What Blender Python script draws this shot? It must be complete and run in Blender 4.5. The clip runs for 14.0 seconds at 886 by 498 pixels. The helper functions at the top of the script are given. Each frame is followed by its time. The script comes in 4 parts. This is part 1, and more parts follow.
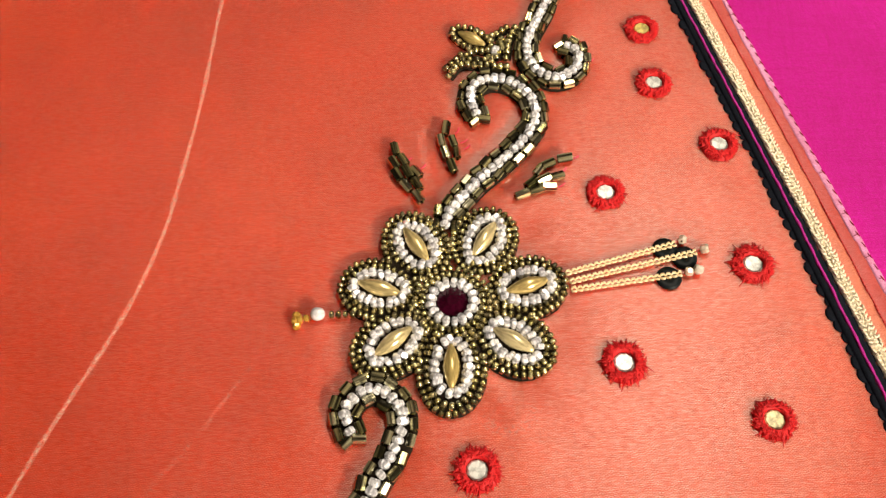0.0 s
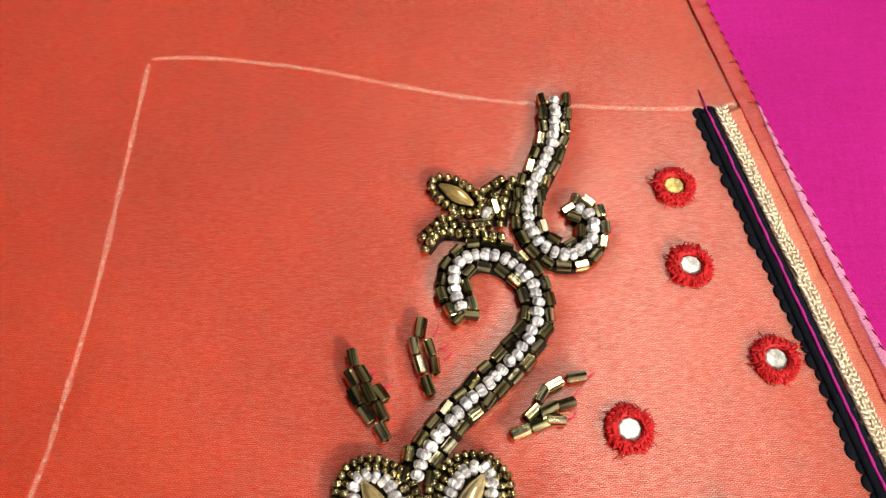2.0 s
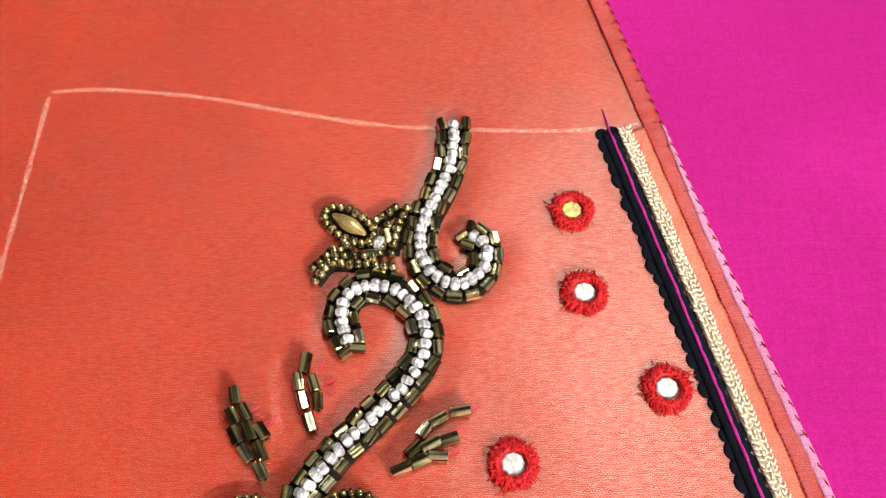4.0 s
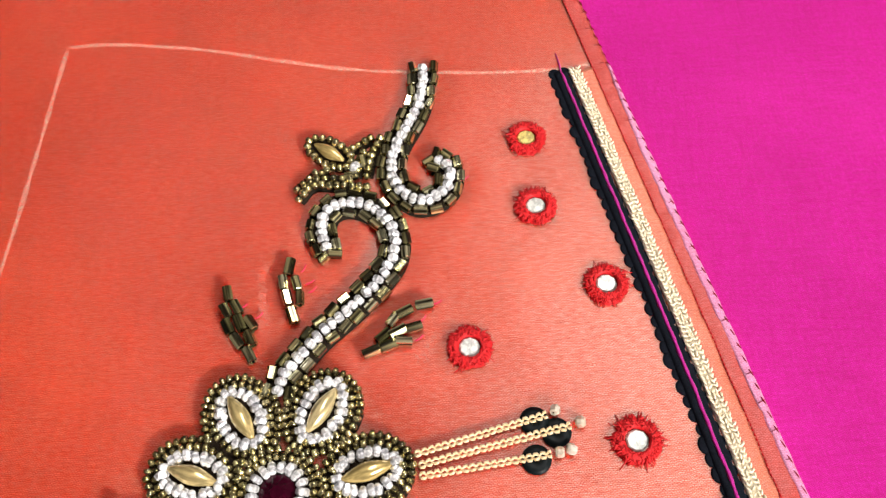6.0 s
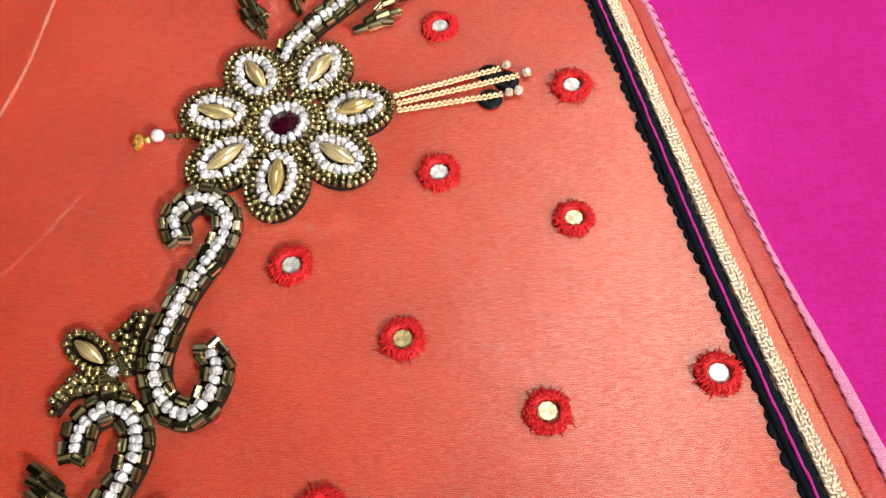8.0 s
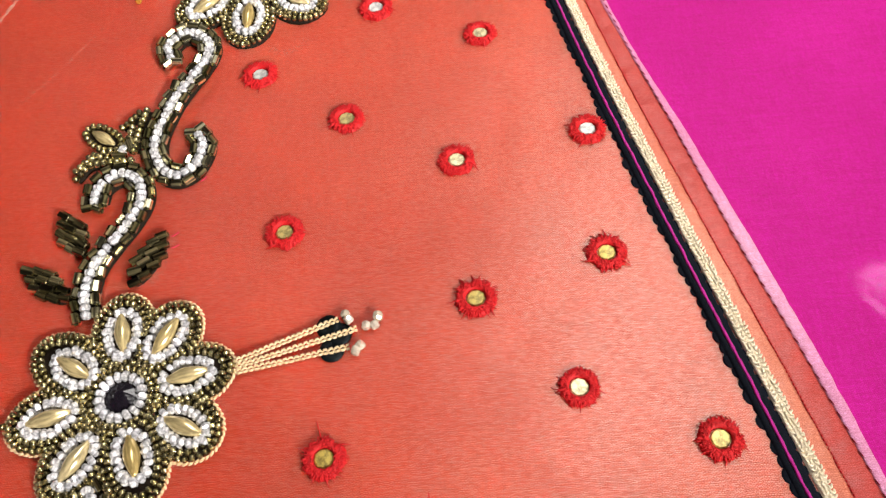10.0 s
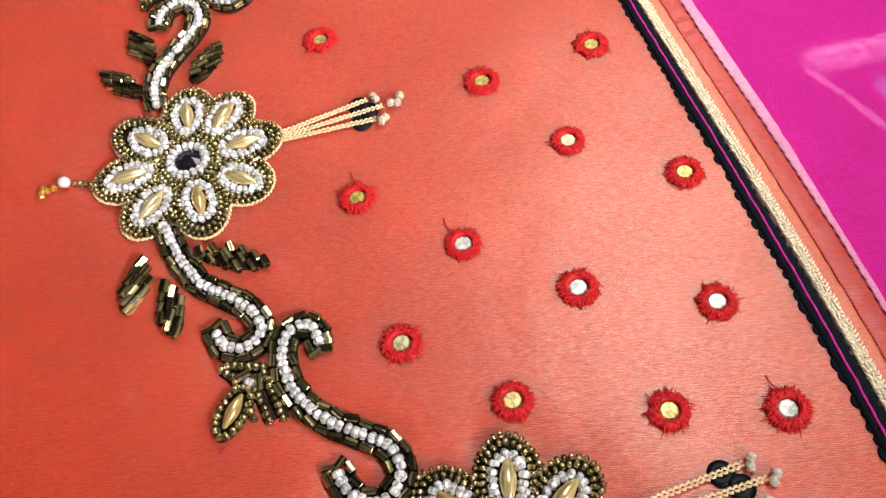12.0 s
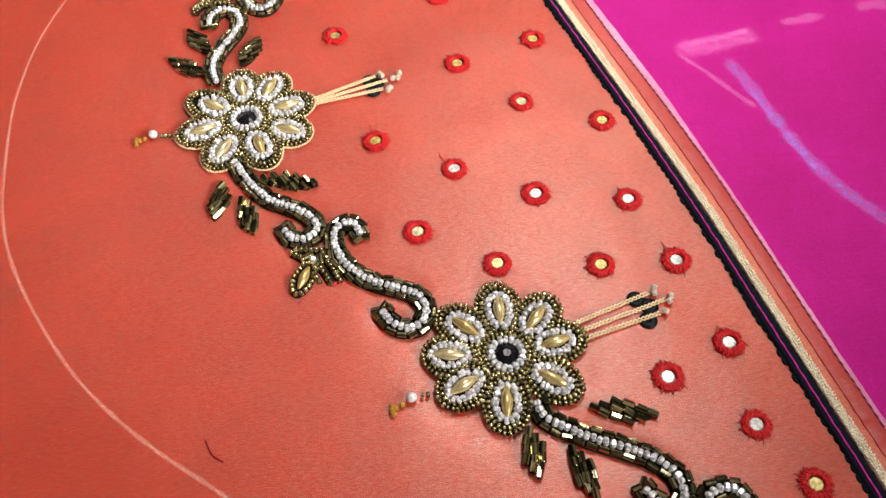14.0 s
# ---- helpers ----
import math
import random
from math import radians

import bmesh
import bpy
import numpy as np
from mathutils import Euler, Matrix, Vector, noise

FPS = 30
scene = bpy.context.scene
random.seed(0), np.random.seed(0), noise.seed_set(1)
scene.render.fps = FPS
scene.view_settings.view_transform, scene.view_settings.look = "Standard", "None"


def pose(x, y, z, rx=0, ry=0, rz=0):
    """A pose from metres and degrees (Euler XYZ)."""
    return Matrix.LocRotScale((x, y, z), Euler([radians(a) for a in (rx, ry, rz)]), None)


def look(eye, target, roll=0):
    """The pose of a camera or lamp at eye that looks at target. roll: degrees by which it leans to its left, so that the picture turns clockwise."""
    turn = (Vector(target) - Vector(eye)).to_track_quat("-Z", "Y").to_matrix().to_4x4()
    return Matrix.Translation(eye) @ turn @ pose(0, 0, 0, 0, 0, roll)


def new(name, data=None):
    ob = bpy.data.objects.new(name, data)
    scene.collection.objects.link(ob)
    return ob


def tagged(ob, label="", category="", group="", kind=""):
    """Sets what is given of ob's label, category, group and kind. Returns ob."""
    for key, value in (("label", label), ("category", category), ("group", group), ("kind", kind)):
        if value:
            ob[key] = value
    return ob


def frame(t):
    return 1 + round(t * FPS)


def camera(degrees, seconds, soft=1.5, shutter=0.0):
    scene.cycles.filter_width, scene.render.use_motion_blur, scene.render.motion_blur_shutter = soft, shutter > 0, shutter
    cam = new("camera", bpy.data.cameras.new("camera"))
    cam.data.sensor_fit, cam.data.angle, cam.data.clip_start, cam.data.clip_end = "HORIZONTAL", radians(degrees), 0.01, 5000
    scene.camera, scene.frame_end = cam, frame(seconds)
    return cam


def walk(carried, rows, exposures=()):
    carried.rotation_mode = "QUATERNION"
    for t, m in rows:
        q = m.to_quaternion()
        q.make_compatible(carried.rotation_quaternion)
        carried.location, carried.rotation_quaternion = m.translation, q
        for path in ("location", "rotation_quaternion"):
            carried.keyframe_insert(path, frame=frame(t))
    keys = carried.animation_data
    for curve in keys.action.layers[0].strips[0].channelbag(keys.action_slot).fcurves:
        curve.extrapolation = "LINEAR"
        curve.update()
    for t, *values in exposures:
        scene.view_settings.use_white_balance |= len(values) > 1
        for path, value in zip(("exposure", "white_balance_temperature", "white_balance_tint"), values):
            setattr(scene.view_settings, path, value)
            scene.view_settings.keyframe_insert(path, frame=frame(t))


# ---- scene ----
cam = camera(56.28, 14.0, soft=1.35)
PATH = [
    (0, (0.00399, -0.09526, 0.20957), (-0.00162, -0.00074, 0.03340), -3.64),
    (0.5, (-0.00012, -0.07015, 0.20124), (-0.00113, 0.02056, 0.02300), -1.14),
    (1, (-0.00098, -0.05149, 0.19008), (0.00070, 0.03608, 0.01028), 1.01),
    (1.5, (-0.00003, -0.02275, 0.19228), (0.00033, 0.06581, 0.01296), -0.24),
    (2, (0.00231, -0.01138, 0.18446), (0.00319, 0.07763, 0.00536), 0.98),
    (2.5, (0.00605, -0.00323, 0.18693), (0.00752, 0.08819, 0.00906), 0.71),
    (5, (0.04447, -0.00447, 0.18328), (0.03851, 0.08360, 0.00381), -4.55),
    (5.5, (0.04419, -0.02180, 0.19366), (0.03896, 0.07014, 0.01612), -4.15),
    (6, (0.04625, -0.04053, 0.19563), (0.03952, 0.05346, 0.01922), -5.03),
    (6.5, (0.04701, -0.06249, 0.20194), (0.03981, 0.03078, 0.02517), -5.20),
    (7, (0.05046, -0.08801, 0.20107), (0.03927, 0.00489, 0.02431), -7.39),
    (7.5, (0.05827, -0.11169, 0.19837), (0.04728, -0.02076, 0.02057), -6.98),
    (8, (0.05954, -0.14258, 0.19714), (0.04806, -0.05179, 0.01931), -7.64),
    (8.2, (0.06483, -0.15370, 0.20282), (0.05261, -0.06107, 0.02599), -8.40),
    (10.3, (0.07963, -0.25062, 0.21345), (0.07047, -0.15179, 0.03981), -7.95),
    (10.5, (0.07963, -0.25694, 0.21284), (0.07253, -0.15810, 0.03911), -7.07),
    (11, (0.08145, -0.27271, 0.21216), (0.07322, -0.17418, 0.03831), -8.31),
    (11.5, (0.08289, -0.30141, 0.21676), (0.07189, -0.20086, 0.04422), -9.65),
    (12, (0.07732, -0.32792, 0.21582), (0.06470, -0.22647, 0.04393), -9.93),
    (12.5, (0.06735, -0.35684, 0.22883), (0.05281, -0.25933, 0.05481), -10.93),
    (13, (0.05768, -0.37688, 0.24018), (0.05253, -0.27427, 0.06858), -5.91),
    (13.5, (0.04940, -0.40590, 0.25765), (0.05254, -0.30318, 0.08607), -2.58),
    (14, (0.03937, -0.42658, 0.27985), (0.05063, -0.31597, 0.11360), -0.43),
]
walk(cam, [(t, look(eye, target, roll)) for t, eye, target, roll in PATH], exposures=[(0.0, -0.10, 7800, 10), (1.5, -0.13, 7200, 10), (2.5, -0.16, 6900, 10), (5.0, 0.10, 6500, 10), (8.0, -0.05, 6500, 10), (11.0, 0.12, 6500, 10), (12.5, 0.20, 6500, 10), (14.0, 0.20, 6500, 10)])

# ---- light: a closed room with two ceiling tubes ----
world = bpy.data.worlds.new("world")
scene.world = world
world.use_nodes = True
world.node_tree.nodes["Background"].inputs[0].default_value = (1.0, 0.95, 0.9, 1)
world.node_tree.nodes["Background"].inputs[1].default_value = 0.3


def area_lamp(name, eye, target, sx, sy, watts, colour, spread=180):
    data = bpy.data.lights.new(name, "AREA")
    data.shape, data.size, data.size_y, data.energy, data.color = "RECTANGLE", sx, sy, watts, colour
    data.spread = radians(spread)
    ob = new(name, data)
    ob.matrix_world = look(eye, target)
    return ob


area_lamp("tube_light_front", (0.87, -0.91, 0.68), (0.26, -0.08, 0), 0.36, 0.12, 7.8, (1.0, 0.95, 0.9), 62)  # cone narrowed so that the cloth darkens to the left
area_lamp("tube_light_back", (0.48, 0.66, 1.66), (0.48, 0.70, 0), 0.36, 1.2, 25, (1.0, 0.96, 0.92))

CM = 0.01


# ---- materials ----
def nodes_of(name):
    m = bpy.data.materials.new(name)
    m.use_nodes = True
    nt = m.node_tree
    return m, nt, nt.nodes["Principled BSDF"]


def noise_node(nt, scale, detail=3.0, coord="Object", stretch=None):
    tc = nt.nodes.new("ShaderNodeTexCoord")
    n = nt.nodes.new("ShaderNodeTexNoise")
    n.inputs["Scale"].default_value = scale
    n.inputs["Detail"].default_value = detail
    if stretch:
        mp = nt.nodes.new("ShaderNodeMapping")
        mp.inputs["Rotation"].default_value = (0, 0, stretch[3])
        mp.inputs["Scale"].default_value = stretch[:3]
        nt.links.new(tc.outputs[coord], mp.inputs[0])
        nt.links.new(mp.outputs[0], n.inputs["Vector"])
    else:
        nt.links.new(tc.outputs[coord], n.inputs["Vector"])
    return n.outputs["Fac"]


def ramp(nt, fac, stops):
    r = nt.nodes.new("ShaderNodeValToRGB")
    r.color_ramp.elements[0].position, r.color_ramp.elements[0].color = stops[0][0], (*stops[0][1], 1)
    r.color_ramp.elements[1].position, r.color_ramp.elements[1].color = stops[-1][0], (*stops[-1][1], 1)
    for p, c in stops[1:-1]:
        r.color_ramp.elements.new(p).color = (*c, 1)
    nt.links.new(fac, r.inputs[0])
    return r.outputs[0]


def mixed(nt, fac, a, b, kind="MIX"):
    m = nt.nodes.new("ShaderNodeMix")
    m.data_type, m.blend_type = "RGBA", kind
    for sock, v in ((m.inputs[0], fac), (m.inputs[6], a), (m.inputs[7], b)):
        if isinstance(v, (int, float)):
            sock.default_value = v
        elif isinstance(v, tuple):
            sock.default_value = (*v, 1)
        else:
            nt.links.new(v, sock)
    return m.outputs[2]


def bump(nt, b, height, strength, distance, normal=None):
    n = nt.nodes.new("ShaderNodeBump")
    n.inputs["Strength"].default_value, n.inputs["Distance"].default_value = strength, distance
    nt.links.new(height, n.inputs["Height"])
    if normal:
        nt.links.new(normal, n.inputs["Normal"])
    nt.links.new(n.outputs[0], b.inputs["Normal"])
    return n.outputs[0]


def fleck_of(nt):
    return ramp(nt, noise_node(nt, 420, 4, stretch=(1, 5, 1, 0.1)), [(0.34, (0.45, 0.45, 0.45)), (0.64, (1.2, 1.2, 1.2))])


def silk(name, dark, mid, light, rough=0.5, spec=0.5, ior=1.5, sheen=0.2, sheen_tint=(1, 0.6, 0.5), weave=1.0, turn=0.1, glow=0.0):
    """Shot silk: short floating threads in rows, long slubs both ways, soft uneven dye."""
    m, nt, b = nodes_of(name)
    tc = nt.nodes.new("ShaderNodeTexCoord")
    mp = nt.nodes.new("ShaderNodeMapping")
    mp.inputs["Rotation"].default_value = (0, 0, turn)
    nt.links.new(tc.outputs["Object"], mp.inputs[0])
    sway = nt.nodes.new("ShaderNodeTexNoise")
    sway.inputs["Scale"].default_value, sway.inputs["Detail"].default_value = 420, 4
    nt.links.new(tc.outputs["Object"], sway.inputs["Vector"])
    small = nt.nodes.new("ShaderNodeVectorMath")
    small.operation, small.inputs[3].default_value = "SCALE", 0.0014
    nt.links.new(sway.outputs["Color"], small.inputs[0])
    shifted = nt.nodes.new("ShaderNodeVectorMath")
    nt.links.new(mp.outputs[0], shifted.inputs[0])
    nt.links.new(small.outputs[0], shifted.inputs[1])
    br = nt.nodes.new("ShaderNodeTexBrick")
    br.inputs["Scale"].default_value = 640
    br.inputs["Mortar Size"].default_value, br.inputs["Mortar Smooth"].default_value = 0.055, 0.6
    br.inputs["Color1"].default_value = (1.16, 1.34, 1.40, 1)
    br.inputs["Color2"].default_value = (0.92, 0.86, 0.86, 1)
    br.inputs["Mortar"].default_value = (0.66, 0.46, 0.44, 1)
    nt.links.new(shifted.outputs[0], br.inputs["Vector"])
    slub = noise_node(nt, 70, 4, stretch=(1, 22, 1, turn))
    slub2 = noise_node(nt, 80, 4, stretch=(22, 1, 1, turn))
    cloud = noise_node(nt, 14, 4)
    c = ramp(nt, cloud, [(0.3, dark), (0.55, mid), (0.75, light)])
    s = ramp(nt, slub, [(0.3, (0.84, 0.74, 0.72)), (0.5, (1, 1, 1)), (0.72, (1.1, 1.2, 1.25))])
    c = mixed(nt, 0.45 * weave, c, s, "MULTIPLY")
    s2 = ramp(nt, slub2, [(0.32, (0.88, 0.8, 0.8)), (0.5, (1, 1, 1)), (0.70, (1.08, 1.14, 1.16))])
    c = mixed(nt, 0.5 * weave, c, s2, "MULTIPLY")
    c = mixed(nt, 0.6 * weave, c, br.outputs["Color"], "MULTIPLY")
    fleck = ramp(nt, noise_node(nt, 1500, 2), [(0.30, (0.84, 0.76, 0.74)), (0.5, (1, 1, 1)), (0.72, (1.2, 1.45, 1.5))])
    c = mixed(nt, 0.4 * weave, c, fleck, "MULTIPLY")
    nt.links.new(c, b.inputs["Base Color"])
    b.inputs["Roughness"].default_value = rough
    b.inputs["IOR"].default_value = ior
    # the floating threads shine, the ground between them is dull
    shine = nt.nodes.new("ShaderNodeMath")
    shine.operation, shine.inputs[1].default_value = "MULTIPLY", spec
    bw = nt.nodes.new("ShaderNodeRGBToBW")
    nt.links.new(mixed(nt, 0.9 * weave, (1.0, 1.0, 1.0), mixed(nt, 1.0, ramp(nt, br.outputs["Fac"], [(0.0, (1.1, 1.1, 1.1)), (0.7, (0.1, 0.1, 0.1))]), fleck_of(nt), "MULTIPLY"), "MULTIPLY"), bw.inputs[0])
    nt.links.new(bw.outputs[0], shine.inputs[0])
    nt.links.new(shine.outputs[0], b.inputs["Specular IOR Level"])
    b.inputs["Sheen Weight"].default_value = sheen
    b.inputs["Sheen Tint"].default_value = (*sheen_tint, 1)
    b.inputs["Sheen Roughness"].default_value = 0.4
    if glow:
        # light creeps through the red threads, so that small shadows stay red
        m.node_tree.nodes["Principled BSDF"].subsurface_method = "BURLEY"
        b.inputs["Subsurface Weight"].default_value = glow
        b.inputs["Subsurface Radius"].default_value = (1.0, 0.06, 0.03)
        b.inputs["Subsurface Scale"].default_value = 0.007
    inv = nt.nodes.new("ShaderNodeMath")
    inv.operation, inv.inputs[0].default_value = "SUBTRACT", 1.0
    nt.links.new(br.outputs["Fac"], inv.inputs[1])
    n1 = bump(nt, b, inv.outputs[0], 0.7 * weave, 0.00014)
    n2 = bump(nt, b, slub, 0.35, 0.0002, n1)
    bump(nt, b, noise_node(nt, 45, 3), 0.06, 0.001, n2)
    return m


def bead_material(name, colours, metallic, rough, coat=0.0, streak=None, low=0.7, high=1.0, spec=0.5):
    """Glazed beads that differ a little from one to the next; low, high: dark facets and glints put into the colour;
    streak: how far these and the foil lines run along the bead.
    """
    m, nt, b = nodes_of(name)
    info = nt.nodes.new("ShaderNodeObjectInfo")
    n = len(colours)
    c = ramp(nt, info.outputs["Random"], [(i / max(1, n - 1), col) for i, col in enumerate(colours)])
    fac = noise_node(nt, 1100, 2, stretch=(streak, 1, 1, 0)) if streak else noise_node(nt, 900, 2)
    d = ramp(nt, fac, [(0.36, (low, low, low)), (0.5, (0.5 * (low + high),) * 3), (0.60, (high, high, high))])
    nt.links.new(mixed(nt, 1.0, c, d, "MULTIPLY"), b.inputs["Base Color"])
    b.inputs["Metallic"].default_value, b.inputs["Roughness"].default_value = metallic, rough
    b.inputs["Specular IOR Level"].default_value = spec
    b.inputs["Coat Weight"].default_value = coat
    b.inputs["Coat Roughness"].default_value = 0.08
    bump(nt, b, noise_node(nt, 700, 2), 0.25, 0.0002)
    return m


def thread_material(name, dark, light, rough=0.6, sheen=0.1, spec=0.3):
    m, nt, b = nodes_of(name)
    c = ramp(nt, noise_node(nt, 1500, 2, stretch=(1, 3, 1, 0.3)), [(0.3, dark), (0.7, light)])
    nt.links.new(c, b.inputs["Base Color"])
    b.inputs["Roughness"].default_value = rough
    b.inputs["Sheen Weight"].default_value = sheen
    b.inputs["Specular IOR Level"].default_value = spec
    bump(nt, b, noise_node(nt, 2500, 2), 0.5, 0.0002)
    return m


def chalk_material(name, colour, cover, haze=None):
    """Rubbed chalk: thin to its edges, broken by the weave."""
    m, nt, b = nodes_of(name)
    b.inputs["Base Color"].default_value = (*colour, 1)
    b.inputs["Roughness"].default_value = 0.95
    b.inputs["Specular IOR Level"].default_value = 0.1
    stops = [(0.25, (0.15, 0.15, 0.15)), (0.75, (1, 1, 1))] if haze else [(0.56 - cover * 0.5, (0, 0, 0)), (0.80 - cover * 0.2, (1, 1, 1))]
    fac = ramp(nt, noise_node(nt, 350 if haze else 1000, 5), stops)
    uv = nt.nodes.new("ShaderNodeTexCoord")
    xyz = nt.nodes.new("ShaderNodeSeparateXYZ")
    nt.links.new(uv.outputs["UV"], xyz.inputs[0])
    soft = nt.nodes.new("ShaderNodeMapRange")
    soft.interpolation_type = "SMOOTHSTEP"
    for k, v in ((1, 1.0), (2, 0.15), (3, 0.0), (4, 1.0)):
        soft.inputs[k].default_value = v
    off = nt.nodes.new("ShaderNodeMath")
    off.operation = "ABSOLUTE"
    nt.links.new(xyz.outputs["X"], off.inputs[0])
    nt.links.new(off.outputs[0], soft.inputs[0])
    ends = nt.nodes.new("ShaderNodeMapRange")
    ends.interpolation_type = "SMOOTHSTEP"
    for k, v in ((1, 0.0), (2, 1.0), (3, 0.0), (4, 1.0)):
        ends.inputs[k].default_value = v
    nt.links.new(xyz.outputs["Y"], ends.inputs[0])
    k = nt.nodes.new("ShaderNodeMath")
    k.operation, k.inputs[1].default_value = "MULTIPLY", haze or 0.15 + 0.8 * cover
    nt.links.new(fac, k.inputs[0])
    for node in (soft, ends):
        k2 = nt.nodes.new("ShaderNodeMath")
        k2.operation = "MULTIPLY"
        nt.links.new(k.outputs[0], k2.inputs[0])
        nt.links.new(node.outputs[0], k2.inputs[1])
        k = k2
    nt.links.new(k.outputs[0], b.inputs["Alpha"])
    return m


ORANGE = silk("orange_silk", (0.48, 0.034, 0.011), (0.56, 0.044, 0.015), (0.64, 0.062, 0.023), rough=0.355, spec=1.0, ior=1.75, sheen=0.05, glow=0.8)
ORANGE.node_tree.nodes["Principled BSDF"].inputs["Specular Tint"].default_value = (1.0, 0.87, 0.77, 1)  # golden cross threads
REDBAND = silk("red_band_silk", (0.48, 0.045, 0.036), (0.55, 0.062, 0.050), (0.62, 0.09, 0.075), rough=0.42, spec=0.8)
MAGENTA = silk("magenta_silk", (0.46, 0.0065, 0.20), (0.52, 0.0085, 0.24), (0.58, 0.012, 0.28), rough=0.5, spec=0.35, sheen=0.05, sheen_tint=(1, 0.4, 0.9), weave=0.9, turn=0.55)
MAGENTA.node_tree.nodes["Principled BSDF"].inputs["Specular Tint"].default_value = (1.0, 0.45, 0.85, 1)
PINK = silk("pale_pink_silk", (0.68, 0.22, 0.40), (0.78, 0.32, 0.52), (0.86, 0.44, 0.62), rough=0.45, spec=0.6)
# orange cloth in sheen: the shine is put into a paler base colour
LIT_ORANGE = silk("lit_orange_silk", (0.62, 0.14, 0.08), (0.70, 0.21, 0.12), (0.78, 0.30, 0.19), rough=0.45, spec=0.8)
SILVER = bead_material("silver_glass", [(0.80, 0.80, 0.84), (0.94, 0.93, 0.95), (0.98, 0.97, 0.96), (0.88, 0.88, 0.92)], 0.28, 0.13, 0.8, streak=0.5, low=0.42, high=1.15)
GOLD = bead_material("antique_gold_glass", [(0.20, 0.16, 0.055), (0.48, 0.39, 0.15), (0.86, 0.73, 0.38), (0.30, 0.24, 0.09)], 0.88, 0.14, 0.9, streak=0.6, low=0.22, high=1.35)
# wide low to high: bright and dark facets painted in as streaks
BUGLE = bead_material("bronze_bugle_glass", [(0.16, 0.15, 0.055), (0.46, 0.41, 0.19), (0.82, 0.75, 0.47), (0.30, 0.26, 0.11), (0.62, 0.55, 0.28)], 0.9, 0.13, 0.6, streak=0.06, low=0.10, high=1.9)
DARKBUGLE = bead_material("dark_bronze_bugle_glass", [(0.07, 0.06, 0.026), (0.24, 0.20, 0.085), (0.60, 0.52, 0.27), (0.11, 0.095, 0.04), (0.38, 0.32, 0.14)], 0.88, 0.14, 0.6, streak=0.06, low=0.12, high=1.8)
PALEGOLD = bead_material("pale_gold_stone", [(0.62, 0.45, 0.16), (0.72, 0.56, 0.25), (0.82, 0.68, 0.37)], 0.5, 0.22, 0.5, streak=0.1, low=0.6, high=1.1)
PEARL = bead_material("pearl_glass", [(0.80, 0.78, 0.80), (0.88, 0.86, 0.86)], 0.15, 0.15, 0.8)
CLEAR = bead_material("champagne_glass", [(0.80, 0.68, 0.52), (0.9, 0.82, 0.7)], 0.35, 0.15, 0.8)
AMBER = bead_material("amber_glass", [(0.70, 0.36, 0.05), (0.85, 0.52, 0.12)], 0.5, 0.15, 0.8)
GARNET = bead_material("garnet_stone", [(0.028, 0.001, 0.007), (0.034, 0.001, 0.008)], 0.0, 0.1, 0.0, spec=0.3)
JET = bead_material("jet_stone", [(0.006, 0.005, 0.008), (0.012, 0.009, 0.014)], 0.0, 0.16, 0.0, spec=0.3)
SEQUIN = bead_material("black_sequin", [(0.003, 0.006, 0.007), (0.006, 0.009, 0.010)], 0.0, 0.45, 0.0, spec=0.12)
# mostly matte: the bright ceiling's reflection is put into the pale base colour
MIRROR = bead_material("silver_mirror", [(0.52, 0.54, 0.50), (0.62, 0.62, 0.57), (0.70, 0.70, 0.68)], 0.15, 0.32, low=0.55, high=1.05)
GOLDMIRROR = bead_material("gold_mirror", [(0.50, 0.37, 0.07), (0.56, 0.45, 0.15), (0.60, 0.53, 0.31)], 0.35, 0.38, low=0.42, high=1.05)
# near-black, for the dark thread and the shadow gaps between beads together
BACKING = thread_material("dark_thread_and_shade", (0.006, 0.004, 0.003), (0.022, 0.014, 0.008), 0.8, 0.0, 0.1)
REDTHREAD = thread_material("red_thread", (0.42, 0.005, 0.008), (0.64, 0.013, 0.016), 0.6, 0.0)
BLACKLACE = thread_material("black_lace_thread", (0.002, 0.003, 0.006), (0.008, 0.010, 0.016), 0.8, 0.0, 0.08)
CREAM = thread_material("cream_braid_thread", (0.72, 0.60, 0.40), (0.92, 0.85, 0.68))
GOLDTHREAD = thread_material("gold_thread", (0.56, 0.34, 0.13), (0.95, 0.80, 0.54))
CORD = thread_material("magenta_cord_thread", (0.32, 0.005, 0.17), (0.52, 0.013, 0.29))
MAROON = thread_material("maroon_thread", (0.15, 0.006, 0.014), (0.28, 0.015, 0.026), 0.8, 0.0, 0.1)
DARKRED = thread_material("dark_red_thread", (0.40, 0.010, 0.014), (0.50, 0.016, 0.020), 0.8, 0.0, 0.1)
PINKTHREAD = thread_material("pink_thread", (0.58, 0.012, 0.06), (0.68, 0.03, 0.10))
CHALK = chalk_material("white_chalk", (0.86, 0.56, 0.44), 0.52)
# for chalk smudges and for one crease painted as a pale line
FAINT = chalk_material("faint_chalk_and_crease", (0.84, 0.40, 0.32), 0.24)
PINKCHALK = chalk_material("pink_chalk", (0.80, 0.24, 0.62), 0.5, 0.45)
BLUECHALK = chalk_material("violet_chalk", (0.36, 0.18, 0.62), 0.8, 0.75)


def paint(name, a, b2, rough):
    m, nt, b = nodes_of(name)
    nt.links.new(ramp(nt, noise_node(nt, 6, 5), [(0.3, a), (0.7, b2)]), b.inputs["Base Color"])
    b.inputs["Roughness"].default_value = rough
    bump(nt, b, noise_node(nt, 60, 4), 0.2, 0.002)
    return m


